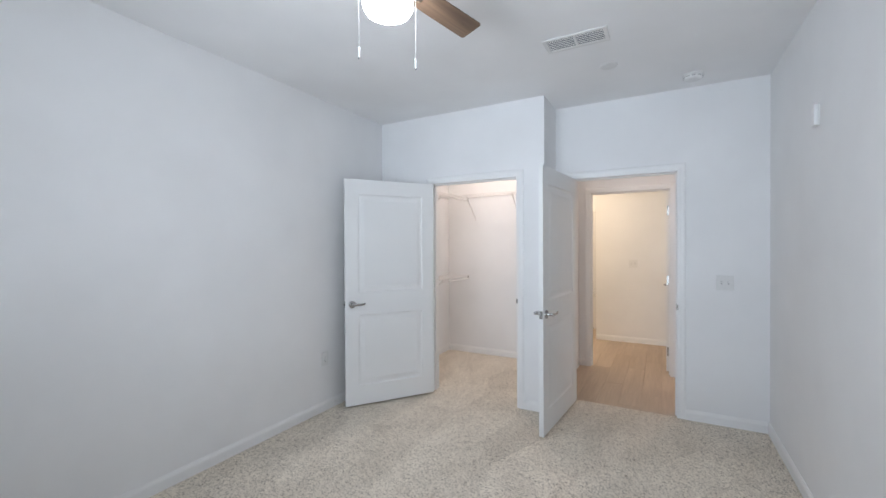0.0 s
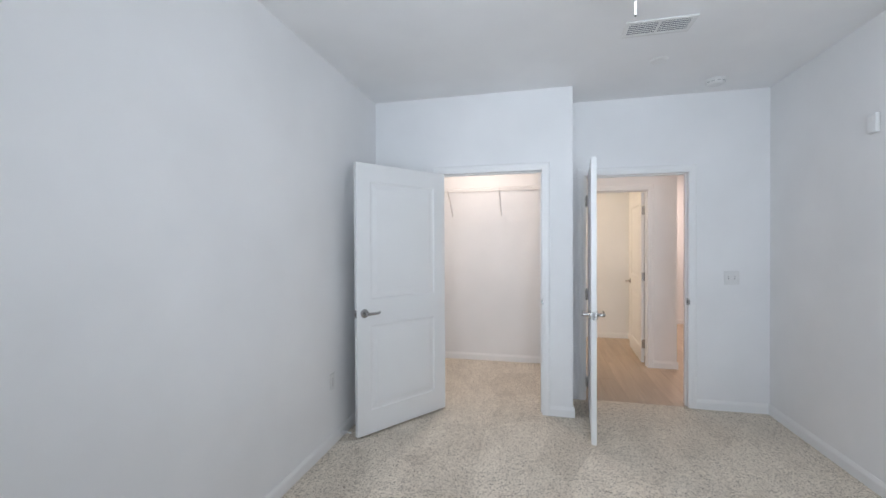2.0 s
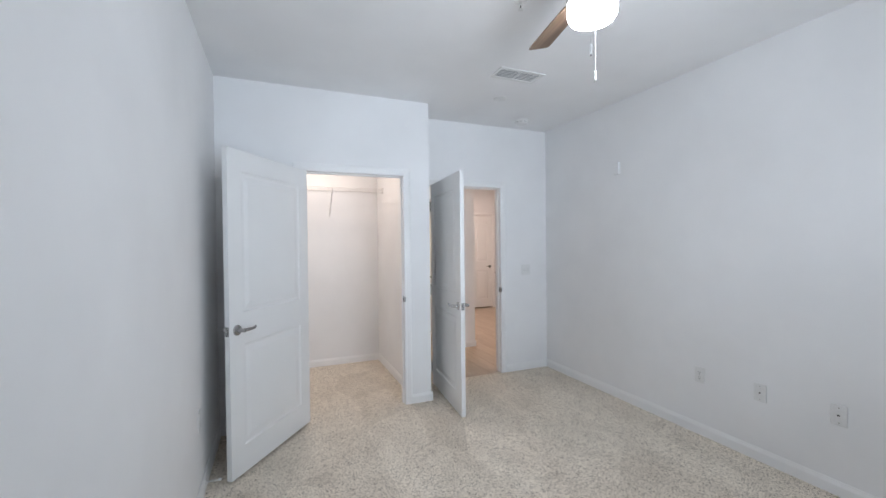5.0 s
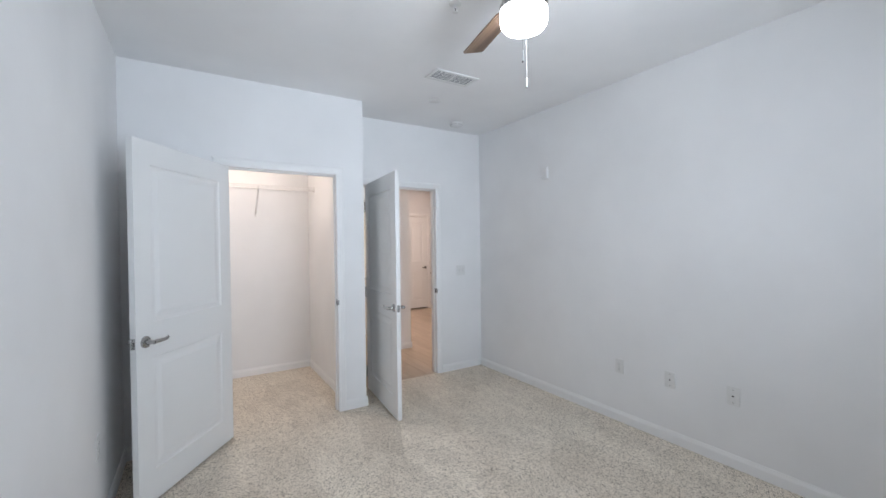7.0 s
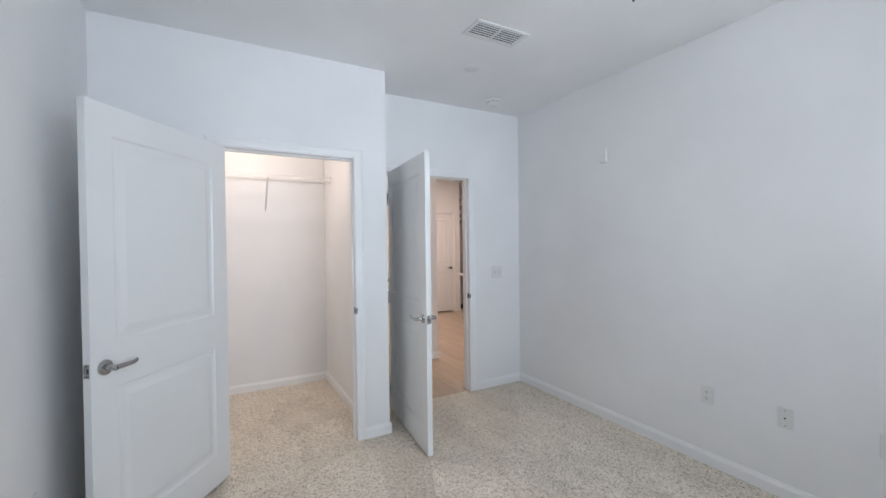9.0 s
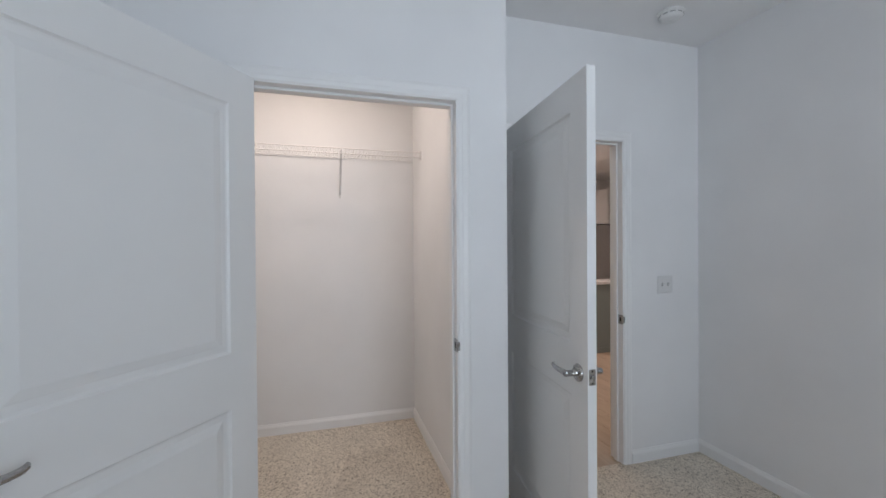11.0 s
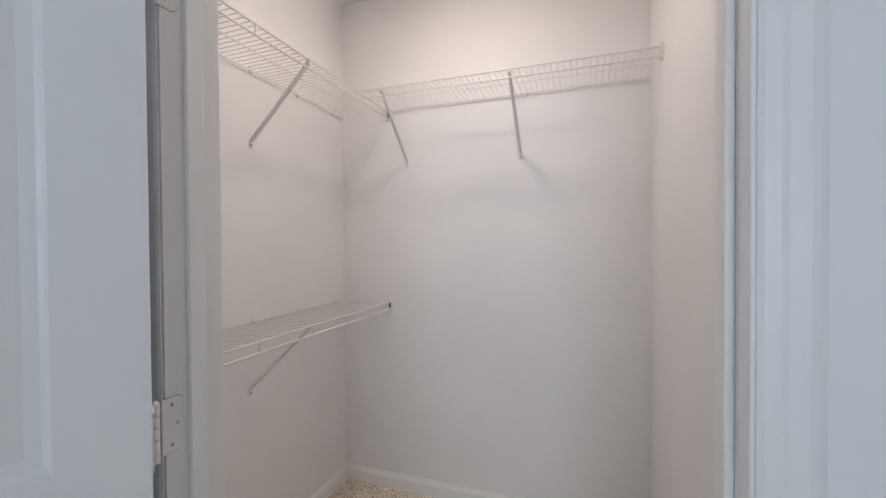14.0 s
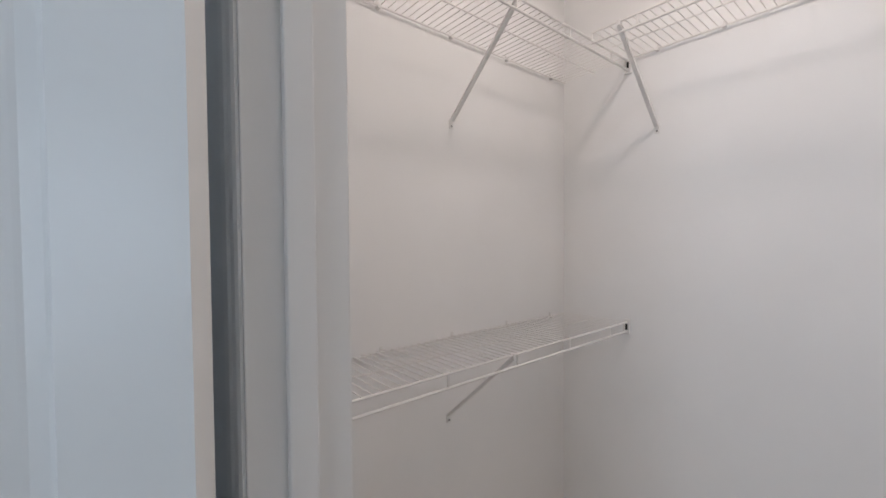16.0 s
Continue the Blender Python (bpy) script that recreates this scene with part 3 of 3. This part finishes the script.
def air_vent(cx, cy, w, d):
    v = thing("ceiling_vent", pose(cx, cy, H), "white steel ceiling supply vent with angled louvres", "air vent")
    e = 0.026
    zf = -0.009
    bm = bmesh.new()
    for r in ((-w / 2, w / 2, -d / 2, -d / 2 + e), (-w / 2, w / 2, d / 2 - e, d / 2), (-w / 2, -w / 2 + e, -d / 2 + e, d / 2 - e), (w / 2 - e, w / 2, -d / 2 + e, d / 2 - e), (-0.008, 0.008, -d / 2 + e, d / 2 - e)):
        add_box(bm, r[0], r[1], r[2], r[3], zf, -0.0005, bevel=0.002, seg=1)
    part("frame", bm, PLASTIC, v)
    part("backing", boxes((-w / 2 + e, w / 2 - e, -d / 2 + e, d / 2 - e, -0.0016, -0.0006)), GREYRECESS, v)
    slat = None
    n = 6
    for side in (-1, 1):
        L = w / 2 - e - 0.010
        for k in range(n):
            y = -d / 2 + e + (k + 0.5) * (d - 2 * e) / n
            m = pose(side * (0.008 + L / 2 + 0.001), y, -0.0078, -14, 0, 0)
            if slat is None:
                slat = part("slat", boxes((-L / 2, L / 2, -0.0036, 0.0036, -0.0006, 0.0006)), PLASTIC, v)
                slat.matrix_basis = m
            else:
                again(slat, m, v)
    return v


air_vent(0.418, -0.838, 0.385, 0.185)
cap = thing("blank_cover", pose(0.556, -0.342, H), "flat round white blank cover on the ceiling", "cover plate")
part("disc", lathe(bmesh.new(), [(0, -0.007), (0.050, -0.0065), (0.058, -0.004), (0.060, -0.0005)], 36), PLASTIC, cap, "", True)
smoke = thing("smoke_detector", pose(1.10, 0.135, H), "round white plastic smoke detector on the ceiling", "smoke detector")
part("base_ring", lathe(bmesh.new(), [(0, -0.001), (0.072, -0.001), (0.072, -0.012), (0.069, -0.015), (0.064, -0.016)], 40), PLASTIC, smoke, "", True)
part("dome", lathe(bmesh.new(), [(0.064, -0.014), (0.063, -0.026), (0.058, -0.036), (0.046, -0.042), (0.028, -0.044), (0, -0.044)], 40), PLASTIC, smoke, "", True)
# Slots coloured mid-grey to give the dome its dark shadowing.
for k in range(10):
    a = 2 * math.pi * k / 10
    sl = boxes((-0.013, 0.013, -0.0008, 0.0012, -0.027, -0.021))
    bmesh.ops.transform(sl, matrix=Matrix.Rotation(a, 4, "Z") @ Matrix.Translation((0, 0.0635, 0)), verts=sl.verts)
    part("slot", sl, GREYSLOT, smoke)
part("test_button", lathe(bmesh.new(), [(0.012, -0.043), (0.011, -0.046), (0, -0.0465)], 18), PLASTIC, smoke)
spr = thing("sprinkler_head", pose(-0.09, -1.655, H), "small white pendant fire sprinkler with a dark bulb", "sprinkler")
part("escutcheon", lathe(bmesh.new(), [(0, -0.001), (0.034, -0.001), (0.033, -0.004), (0.022, -0.008), (0.015, -0.010), (0.0, -0.010)], 28), PLASTIC, spr, "", True)
part("body", lathe(bmesh.new(), [(0.011, -0.009), (0.011, -0.020), (0.006, -0.022), (0.006, -0.024), (0, -0.024)], 16), PLASTIC, spr)
part("bulb", lathe(bmesh.new(), [(0, -0.023), (0.003, -0.026), (0.003, -0.038), (0, -0.042)], 10), DARK, spr)
fr = bmesh.new()
for s in (-1, 1):
    tube(fr, [(s * 0.010, 0, -0.018), (s * 0.012, 0, -0.030), (s * 0.004, 0, -0.046)], 0.002, 6)
lathe(fr, [(0, -0.045), (0.015, -0.0465), (0.015, -0.048), (0, -0.048)], 18)
part("deflector", fr, PLASTIC, spr)

# ---- wall plates ----


def plate_bm(w, h):
    return add_box(bmesh.new(), -w / 2, w / 2, -0.0052, 0, -h / 2, h / 2, bevel=0.0045, seg=3)


def outlet(m, kind_of):
    """A wall plate in its own x-z plane, facing -y."""
    names = {"duplex": ("wall_outlet", "white plastic duplex power outlet on the wall", "outlet"), "coax": ("cable_outlet", "white plastic wall plate with a coax socket", "outlet"), "data": ("data_outlet", "white plastic wall plate with a dark data jack", "outlet"), "switch": ("light_switch", "white plastic two-gang light switch plate", "light switch")}
    nm, lab, cat = names[kind_of]
    r = thing(nm, m, lab, cat, "" if kind_of == "switch" else "wall outlets")
    part("plate", plate_bm(0.117 if kind_of == "switch" else 0.075, 0.117), PLASTIC, r)
    if kind_of == "duplex":
        for z in (-0.0195, 0.0195):
            face = part("socket", boxes((-0.0165, 0.0165, -0.0075, -0.005, z - 0.014, z + 0.014), bevel=0.001), PLASTIC, r)
            part("slot", boxes((-0.0075, -0.0055, -0.0079, -0.0070, z - 0.003, z + 0.006)), DARK, face)
            part("slot", boxes((0.0055, 0.0075, -0.0079, -0.0070, z - 0.003, z + 0.006)), DARK, face)
            part("ground_hole", lathe(bmesh.new(), [(0.0026, 0.0), (0.0026, 0.0008), (0, 0.0008)], 10, Matrix.Translation((0, -0.0071, z - 0.008)) @ Matrix.Rotation(radians(90), 4, "X")), DARK, face)
        part("screw", lathe(bmesh.new(), [(0.003, 0), (0.0028, 0.001), (0, 0.0012)], 10, Matrix.Translation((0, -0.0052, 0)) @ Matrix.Rotation(radians(90), 4, "X")), NICKEL, r)
    elif kind_of == "switch":
        for x in (-0.023, 0.023):
            part("toggle_slot", boxes((x - 0.005, x + 0.005, -0.0062, -0.005, -0.012, 0.012)), GREYSLOT, r)
            tg = tube(bmesh.new(), [(x, -0.004, 0.0), (x, -0.012, 0.005), (x, -0.018, 0.008)], [0.0042, 0.004, 0.0032], 8)
            part("toggle", tg, PLASTIC, r)
            for z in (-0.048, 0.048):
                part("screw", lathe(bmesh.new(), [(0.003, 0), (0.0028, 0.001), (0, 0.0012)], 10, Matrix.Translation((x, -0.0052, z)) @ Matrix.Rotation(radians(90), 4, "X")), PLASTIC, r)
    else:
        if kind_of == "coax":
            part("socket", tube(bmesh.new(), [(0, -0.004, 0), (0, -0.011, 0)], 0.0045, 12), DARK, r, "black threaded coax socket")
        else:
            part("jack", boxes((-0.008, 0.005, -0.0075, -0.005, -0.004, 0.004), bevel=0.001), DARK, r, "dark data jack")
        for z in (-0.042, 0.042):
            part("screw", lathe(bmesh.new(), [(0.0032, 0), (0.003, 0.001), (0, 0.0012)], 10, Matrix.Translation((0, -0.0052, z)) @ Matrix.Rotation(radians(90), 4, "X")), NICKEL, r)
    return r


outlet(pose(EX, -1.440, 0.448, 0, 0, -90), "duplex")
outlet(pose(EX, -1.850, 0.451, 0, 0, -90), "coax")
outlet(pose(EX, -2.253, 0.458, 0, 0, -90), "data")
outlet(pose(WX, -0.855, 0.460, 0, 0, 90), "duplex")
outlet(pose(1.332, AY, 1.146), "switch")
outlet(pose(0.51, 3.10, 1.171), "switch")

box = thing("wall_sensor", pose(EX, -0.655, 2.132, 0, 0, -90), "small white plastic sensor box high on the wall", "sensor")
part("back_plate", add_box(bmesh.new(), -0.036, 0.036, -0.006, 0, -0.058, 0.058, bevel=0.002), PLASTIC, box)
part("cover", add_box(bmesh.new(), -0.033, 0.033, -0.023, -0.005, -0.055, 0.055, bevel=0.005), WALL, box)
part("lens", add_box(bmesh.new(), -0.018, 0.018, -0.0242, -0.022, 0.012, 0.038, bevel=0.0008), TRIM, box)

stop = thing("door_stop_spring", pose(WX + 0.012, -0.745, 0.048), "white spring door stop screwed into the baseboard", "door stop")
part("flange", lathe(bmesh.new(), [(0, 0.0), (0.011, 0.0), (0.010, 0.005), (0.006, 0.008), (0, 0.008)], 16, Matrix.Rotation(radians(90), 4, "Y")), PLASTIC, stop)
part("spring", tube(bmesh.new(), [(0.008 + 0.062 * i / 180, 0.0052 * math.cos(i * 0.5), 0.0052 * math.sin(i * 0.5)) for i in range(181)], 0.0011, 5), PLASTIC, stop)
part("tip", lathe(bmesh.new(), [(0, 0.068), (0.007, 0.068), (0.0075, 0.080), (0.006, 0.084), (0, 0.084)], 14, Matrix.Rotation(radians(90), 4, "Y")), PLASTIC, stop)

# ---- closet: wire shelves ----


def bar_bm(length, r=0.0032, seg=8):
    return tube(bmesh.new(), [(0, 0, 0), (length, 0, 0)], r, seg)


def wire_shelf(name, m, length, depth, braces, label, drop, end_at=(), clips=4, socket=True):
    """A ventilated shelf: x along the wall, y 0 at the wall and -depth at the front, z 0 at the deck."""
    s = thing(name, m, label, "wire shelf", "closet wire shelves")
    lip = 0.037
    for nm, y, z, r in (("back_rod", -0.012, -0.004, 0.0031), ("middle_rod", -depth * 0.52, -0.0045, 0.0026), ("front_rod", -depth, 0.0, 0.0040), ("lip_rod", -depth - 0.001, -lip, 0.0043)):
        o = part(nm, bar_bm(length, r), WIRE, s, smooth=True)
        o.matrix_basis = pose(0, y, z)
    w = None
    n = int(length / 0.0262)
    for i in range(n + 1):
        x = 0.008 + i * (length - 0.016) / n
        if w is None:
            w = part("wire", tube(bmesh.new(), [(0, -0.008, 0), (0, -depth, 0.0022)], 0.0014, 6), WIRE, s, smooth=True)
            w.matrix_basis = pose(x, 0, 0.0012)
        else:
            again(w, pose(x, 0, 0.0012), s)
    tie = None
    k = max(2, round(length / 0.30))
    for i in range(k):
        x = (i + 0.5) * length / k
        if tie is None:
            tie = part("lip_tie", boxes((-0.0035, 0.0035, -depth - 0.003, -depth + 0.001, -lip, 0.0), bevel=0.0008), WIRE, s)
            tie.matrix_basis = pose(x, 0, 0)
        else:
            again(tie, pose(x, 0, 0), s)
    for x in (0.001, length - 0.001):
        part("lip_end", tube(bmesh.new(), [(x, -depth, 0), (x, -depth - 0.001, -lip)], 0.0032, 8), WIRE, s)
    clip = None
    for i in range(clips):
        x = 0.10 + i * (length - 0.2) / max(1, clips - 1)
        if clip is None:
            bm = add_box(bmesh.new(), -0.006, 0.006, -0.016, 0, -0.011, 0.001, bevel=0.002)
            add_box(bm, -0.005, 0.005, -0.004, 0, -0.001, 0.014, bevel=0.001)
            clip = part("wall_clip", bm, WIRE, s)
            clip.matrix_basis = pose(x, 0, 0)
        else:
            again(clip, pose(x, 0, 0), s)
    for x in braces:
        bm = bmesh.new()
        a, b = Vector((x, -depth + 0.004, -0.012)), Vector((x, -0.006, -drop + 0.012))
        d = (b - a).normalized()
        up = -d.cross(Vector((1, 0, 0))).normalized()
        # a channel section bar
        rows = []
        for p in (a, a + d * 0.006, b - d * 0.004, b):
            wdt = 0.0075
            rows.append([bm.verts.new(p + Vector((sx * wdt, 0, 0)) + up * sz) for sx, sz in ((-1, -0.005), (1, -0.005), (1, 0.004), (0.75, 0.004), (0.75, -0.003), (-0.75, -0.003), (-0.75, 0.004), (-1, 0.004))])
        for p, q in zip(rows, rows[1:]):
            for i in range(8):
                j = (i + 1) % 8
                bm.faces.new((p[i], p[j], q[j], q[i]))
        bm.faces.new(rows[0][::-1])
        bm.faces.new(rows[-1])
        br = part("brace", bm, WIRE, s, "white steel diagonal brace")
        part("brace_foot", add_box(bmesh.new(), x - 0.009, x + 0.009, -0.004, 0, -drop - 0.016, -drop + 0.016, bevel=0.0015), WIRE, br)
        part("screw", lathe(bmesh.new(), [(0.004, 0), (0.0036, 0.002), (0, 0.0026)], 10, Matrix.Translation((x, -0.004, -drop - 0.007)) @ Matrix.Rotation(radians(90), 4, "X")), NICKEL, br)
        part("brace_hook", add_box(bmesh.new(), x - 0.006, x + 0.006, -depth - 0.006, -depth + 0.010, -0.014, 0.005, bevel=0.0015), WIRE, br)
    for x in end_at:
        sgn = 1 if x > length / 2 else -1
        bm = add_box(bmesh.new(), min(x, x + sgn * 0.012), max(x, x + sgn * 0.012), -depth - 0.012, -depth + 0.016, -lip - 0.012, 0.012, bevel=0.002)
        add_box(bm, min(x - sgn * 0.014, x), max(x - sgn * 0.014, x), -depth - 0.008, -depth + 0.004, -lip - 0.006, -lip + 0.004, bevel=0.001)
        eb = part("end_bracket", bm, WIRE, s, "white plastic end bracket")
        xa, xb = sorted((x - sgn * 0.003, x - sgn * 0.0004))
        # A dark box in the bracket's slot paints in its shading.
        if socket:
            part("rod_slot", boxes((xa, xb, -depth - 0.005, -depth + 0.003, -lip + 0.007, -0.006)), DARK, eb, "dark slot face, shading painted into the end bracket")
    return s


SD = 0.300
UZ, LZ = 2.097, 1.045
y_end = CY1 - 0.010
wire_shelf("wire_shelf", pose(WX + SD + 0.012, CY1, UZ + 0.012), CX1 - (WX + SD) - 0.024, SD + 0.004, (0.098, 0.711), "white vinyl-coated wire closet shelf on diagonal braces", 0.305, (CX1 - (WX + SD) - 0.024,), 6, False)
left_len = y_end - 0.14
wire_shelf("wire_shelf", pose(WX, 0.14, UZ, 0, 0, 90), left_len, SD, (0.685,), "white wire closet shelf meeting another at the corner", 0.305, (left_len - 0.002,), 5)
wire_shelf("wire_shelf", pose(WX, 0.14, LZ, 0, 0, 90), left_len, SD, (0.665,), "lower white wire closet shelf at waist height", 0.29, (left_len - 0.002,), 5)

cl = thing("closet_ceiling_light", pose(-0.9325, 0.82, H), "round white flush ceiling light, lit warm", "ceiling light")
part("base", lathe(bmesh.new(), [(0, -0.0005), (0.13, -0.0005), (0.13, -0.025), (0.12, -0.03), (0.0, -0.03)], 36), PLASTIC, cl, "", True)
part("diffuser", lathe(bmesh.new(), [(0.082, -0.029), (0.080, -0.034), (0.072, -0.038), (0.045, -0.041), (0, -0.042)], 36), DOME, cl, "lit opal diffuser", True)


# An added, unseen fixture to go with each fill lamp.
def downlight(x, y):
    d = thing("recessed_downlight", pose(x, y, H), "added round white ceiling downlight, unseen, lit warm", "ceiling light", "recessed downlights")
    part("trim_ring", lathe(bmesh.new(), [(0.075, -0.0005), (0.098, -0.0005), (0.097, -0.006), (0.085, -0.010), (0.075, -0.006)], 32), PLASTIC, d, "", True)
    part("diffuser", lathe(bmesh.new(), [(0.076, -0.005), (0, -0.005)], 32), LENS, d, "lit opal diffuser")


# One added fixture over each of the five fill lamps.
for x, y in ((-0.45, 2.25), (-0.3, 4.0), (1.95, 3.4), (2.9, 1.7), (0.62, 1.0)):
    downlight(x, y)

# ---- bathroom ----
tub = thing("bathtub", pose(-0.32, 3.90, 0), "white acrylic bathtub with a rolled rim", "bathtub")
TL, TW, TZ = 0.68, 0.75, 0.595
part("apron", add_box(bmesh.new(), -TL, 0.32, 0, 0.03, 0, TZ - 0.03, bevel=0.006), ACRYLIC, tub)
bm = bmesh.new()
for r in ((-TL, 1.39, -0.012, 0.075), (-TL, 1.39, TW - 0.08, TW), (-TL, -TL + 0.08, 0.075, TW - 0.08), (1.31, 1.39, 0.075, TW - 0.08)):
    add_box(bm, r[0], r[1], r[2], r[3], TZ - 0.035, TZ, bevel=0.012, seg=3)
part("rim", bm, ACRYLIC, tub)
part("apron_end", add_box(bmesh.new(), 0.32, 1.39, 0, 0.03, 0, TZ - 0.03, bevel=0.004), ACRYLIC, tub)
bm = boxes((-TL + 0.08, 1.31, 0.075, TW - 0.08, 0.10, 0.13), (-TL + 0.07, -TL + 0.08, 0.075, TW - 0.08, 0.10, TZ - 0.03), (-TL + 0.08, 1.31, 0.065, 0.075, 0.10, TZ - 0.03), (-TL + 0.08, 1.31, TW - 0.08, TW - 0.07, 0.10, TZ - 0.03))
part("basin", bm, ACRYLIC, tub)
sur = thing("tub_surround", pose(0, 4.65, 0), "glossy white tub surround panel on the wall", "surround", kind="structure")
part("panel", add_box(bmesh.new(), -1.0, 1.07, -0.012, 0, TZ + 0.002, 2.10, bevel=0.004), ACRYLIC, sur)
part("ledge", add_box(bmesh.new(), -1.0, 1.07, -0.03, -0.012, 2.06, 2.10, bevel=0.006), ACRYLIC, sur)

# ---- kitchen ----
isl = thing("kitchen_island", pose(2.52, 2.75, 0), "grey-green painted kitchen island base", "island")
part("end_panel", add_box(bmesh.new(), 0, 2.0, 0, 0.02, 0.0, 0.895, bevel=0.002), SAGE, isl)
part("carcass", boxes((0.0, 2.0, 0.02, 0.28, 0.10, 0.895)), SAGE, isl)
part("toe_kick", boxes((0.02, 1.98, 0.03, 0.25, 0.0, 0.10)), BLACK, isl)
part("base_trim", add_box(bmesh.new(), -0.006, 2.0, -0.008, 0, 0.0, 0.07, bevel=0.002), SAGE, isl)
top = thing("countertop", pose(2.52, 2.75, 0.897), "white quartz island countertop with an overhang", "countertop")
part("slab", add_box(bmesh.new(), -0.08, 2.05, -0.05, 0.32, 0, 0.034, bevel=0.004), STONE, top)


def fridge(x0, x1, y, z):
    f = thing("refrigerator", pose(x0, y, 0), "stainless steel french-door refrigerator", "refrigerator")
    w = x1 - x0
    part("cabinet", add_box(bmesh.new(), 0.005, w - 0.005, 0.075, 0.68, 0.02, z - 0.01, bevel=0.004), BLACK, f)
    for k, (a, b) in enumerate(((0.0, w / 2 - 0.003), (w / 2 + 0.003, w))):
        d = part("door", add_box(bmesh.new(), a, b, 0, 0.07, 0.72, z, bevel=0.008), STEEL, f)
        hx = w / 2 + (-0.045 if k == 0 else 0.045)
        pts = [(hx, 0.0, 0.80), (hx, -0.035, 0.84), (hx, -0.055, 1.0), (hx, -0.06, 1.22), (hx, -0.055, 1.45), (hx, -0.035, 1.62), (hx, 0.0, 1.66)]
        part("handle", tube(bmesh.new(), pts, 0.012, 10), NICKEL, d, "bowed metal handle", True)
    dr = part("freezer_drawer", add_box(bmesh.new(), 0, w, 0, 0.07, 0.10, 0.712, bevel=0.008), STEEL, f)
    part("handle", tube(bmesh.new(), [(0.08, 0, 0.62), (0.10, -0.045, 0.62), (w / 2, -0.055, 0.62), (w - 0.10, -0.045, 0.62), (w - 0.08, 0, 0.62)], 0.012, 10), NICKEL, dr, "bowed metal handle", True)
    part("toe_grille", boxes((0.01, w - 0.01, 0.05, 0.09, 0.0, 0.095)), BLACK, f)


fridge(3.40, 4.31, 4.68, 1.785)
cab = thing("wall_cabinet", pose(3.36, 4.78, 1.81), "white wall cabinet with open cubbies over the refrigerator", "cabinet")
cw, cz, cd = 0.97, 0.64, 0.60
bm = boxes((0, cw, cd - 0.02, cd, 0, cz), (0, 0.02, 0, cd - 0.02, 0, cz), (cw - 0.02, cw, 0, cd - 0.02, 0, cz), (0.02, cw - 0.02, 0, cd - 0.02, 0, 0.02), (0.02, cw - 0.02, 0, cd - 0.02, cz - 0.02, cz), (0.56, 0.58, 0, cd - 0.02, 0.02, cz - 0.02))
part("body", bm, TRIM, cab)
for k in range(1, 4):
    part("shelf", boxes((0.02, 0.56, 0.004, cd - 0.02, 0.02 + k * 0.15 - 0.0125, 0.02 + k * 0.15 + 0.0325)), TRIM, cab)
for k in range(1, 4):
    for r in range(4):
        z1 = 0.02 + (r + 1) * 0.15 - 0.0125 if r < 3 else cz - 0.02
        z0 = 0.02 + r * 0.15 + 0.0325 if r else 0.02
        part("divider", boxes((0.02 + k * 0.135 - 0.02, 0.02 + k * 0.135 + 0.02, 0.004, cd - 0.02, z0, z1)), TRIM, cab)
part("cubby_back", boxes((0.02, 0.56, cd - 0.20, cd - 0.19, 0.02, cz - 0.02)), BLACK, cab)
part("door", add_box(bmesh.new(), 0.585, cw, -0.022, -0.002, 0.0, cz, bevel=0.002), TRIM, cab)
mw = thing("microwave", pose(4.42, 5.0, 1.43), "black over-range microwave with a vent grille", "microwave")
part("body", add_box(bmesh.new(), 0, 0.76, 0.02, 0.39, 0, 0.40, bevel=0.004), BLACK, mw)
part("door", add_box(bmesh.new(), 0.0, 0.58, 0, 0.02, 0.0, 0.33, bevel=0.004), BLACK, mw)
for k in range(5):
    part("vent_slat", boxes((0.01, 0.75, 0.004, 0.02, 0.335 + k * 0.013, 0.343 + k * 0.013)), GREYRECESS, mw)
part("control_panel", add_box(bmesh.new(), 0.585, 0.76, 0.0, 0.02, 0.0, 0.33, bevel=0.002), BLACK, mw)
rg = thing("kitchen_range", pose(4.42, 4.74, 0), "black and stainless electric kitchen range", "stove")
part("body", add_box(bmesh.new(), 0, 0.76, 0.03, 0.65, 0.0, 0.905, bevel=0.003), BLACK, rg)
od = part("oven_door", add_box(bmesh.new(), 0.01, 0.75, 0, 0.03, 0.18, 0.80, bevel=0.004), STEEL, rg)
part("handle", tube(bmesh.new(), [(0.06, 0, 0.75), (0.06, -0.04, 0.75), (0.70, -0.04, 0.75), (0.70, 0, 0.75)], 0.01, 8), NICKEL, od)
part("cooktop", add_box(bmesh.new(), 0, 0.76, 0.0, 0.65, 0.906, 0.92, bevel=0.002), BLACK, rg)
part("backguard", add_box(bmesh.new(), 0, 0.76, 0.59, 0.65, 0.921, 1.06, bevel=0.004), STEEL, rg)

# ---- vinyl planks of the hall and living floor ----
rng = random.Random(5)
PW, PL = 0.178, 1.219
plank_mesh = {}
x = -5 * PW
col = 0
while x < 4.7:
    first = 0.442 if x > -0.01 else HY + T + 0.004
    y = first - rng.random() * PL
    while y < 5.35:
        a, b = max(y, first), min(y + PL, 5.38)
        if b - a > 0.04:
            key = round(b - a, 2)
            lenp = key - 0.0012
            if key not in plank_mesh:
                bm = add_box(bmesh.new(), -PW / 2 + 0.0006, PW / 2 - 0.0006, 0, lenp, -0.005, 0.0, bevel=0.0008, seg=1)
                ob = part("plank", bm, PLANK, hall_floor)
                plank_mesh[key] = ob
                ob.matrix_basis = pose(x + PW / 2, a, 0)
            else:
                again(plank_mesh[key], pose(x + PW / 2, a, 0), hall_floor)
        y += PL
    x += PW
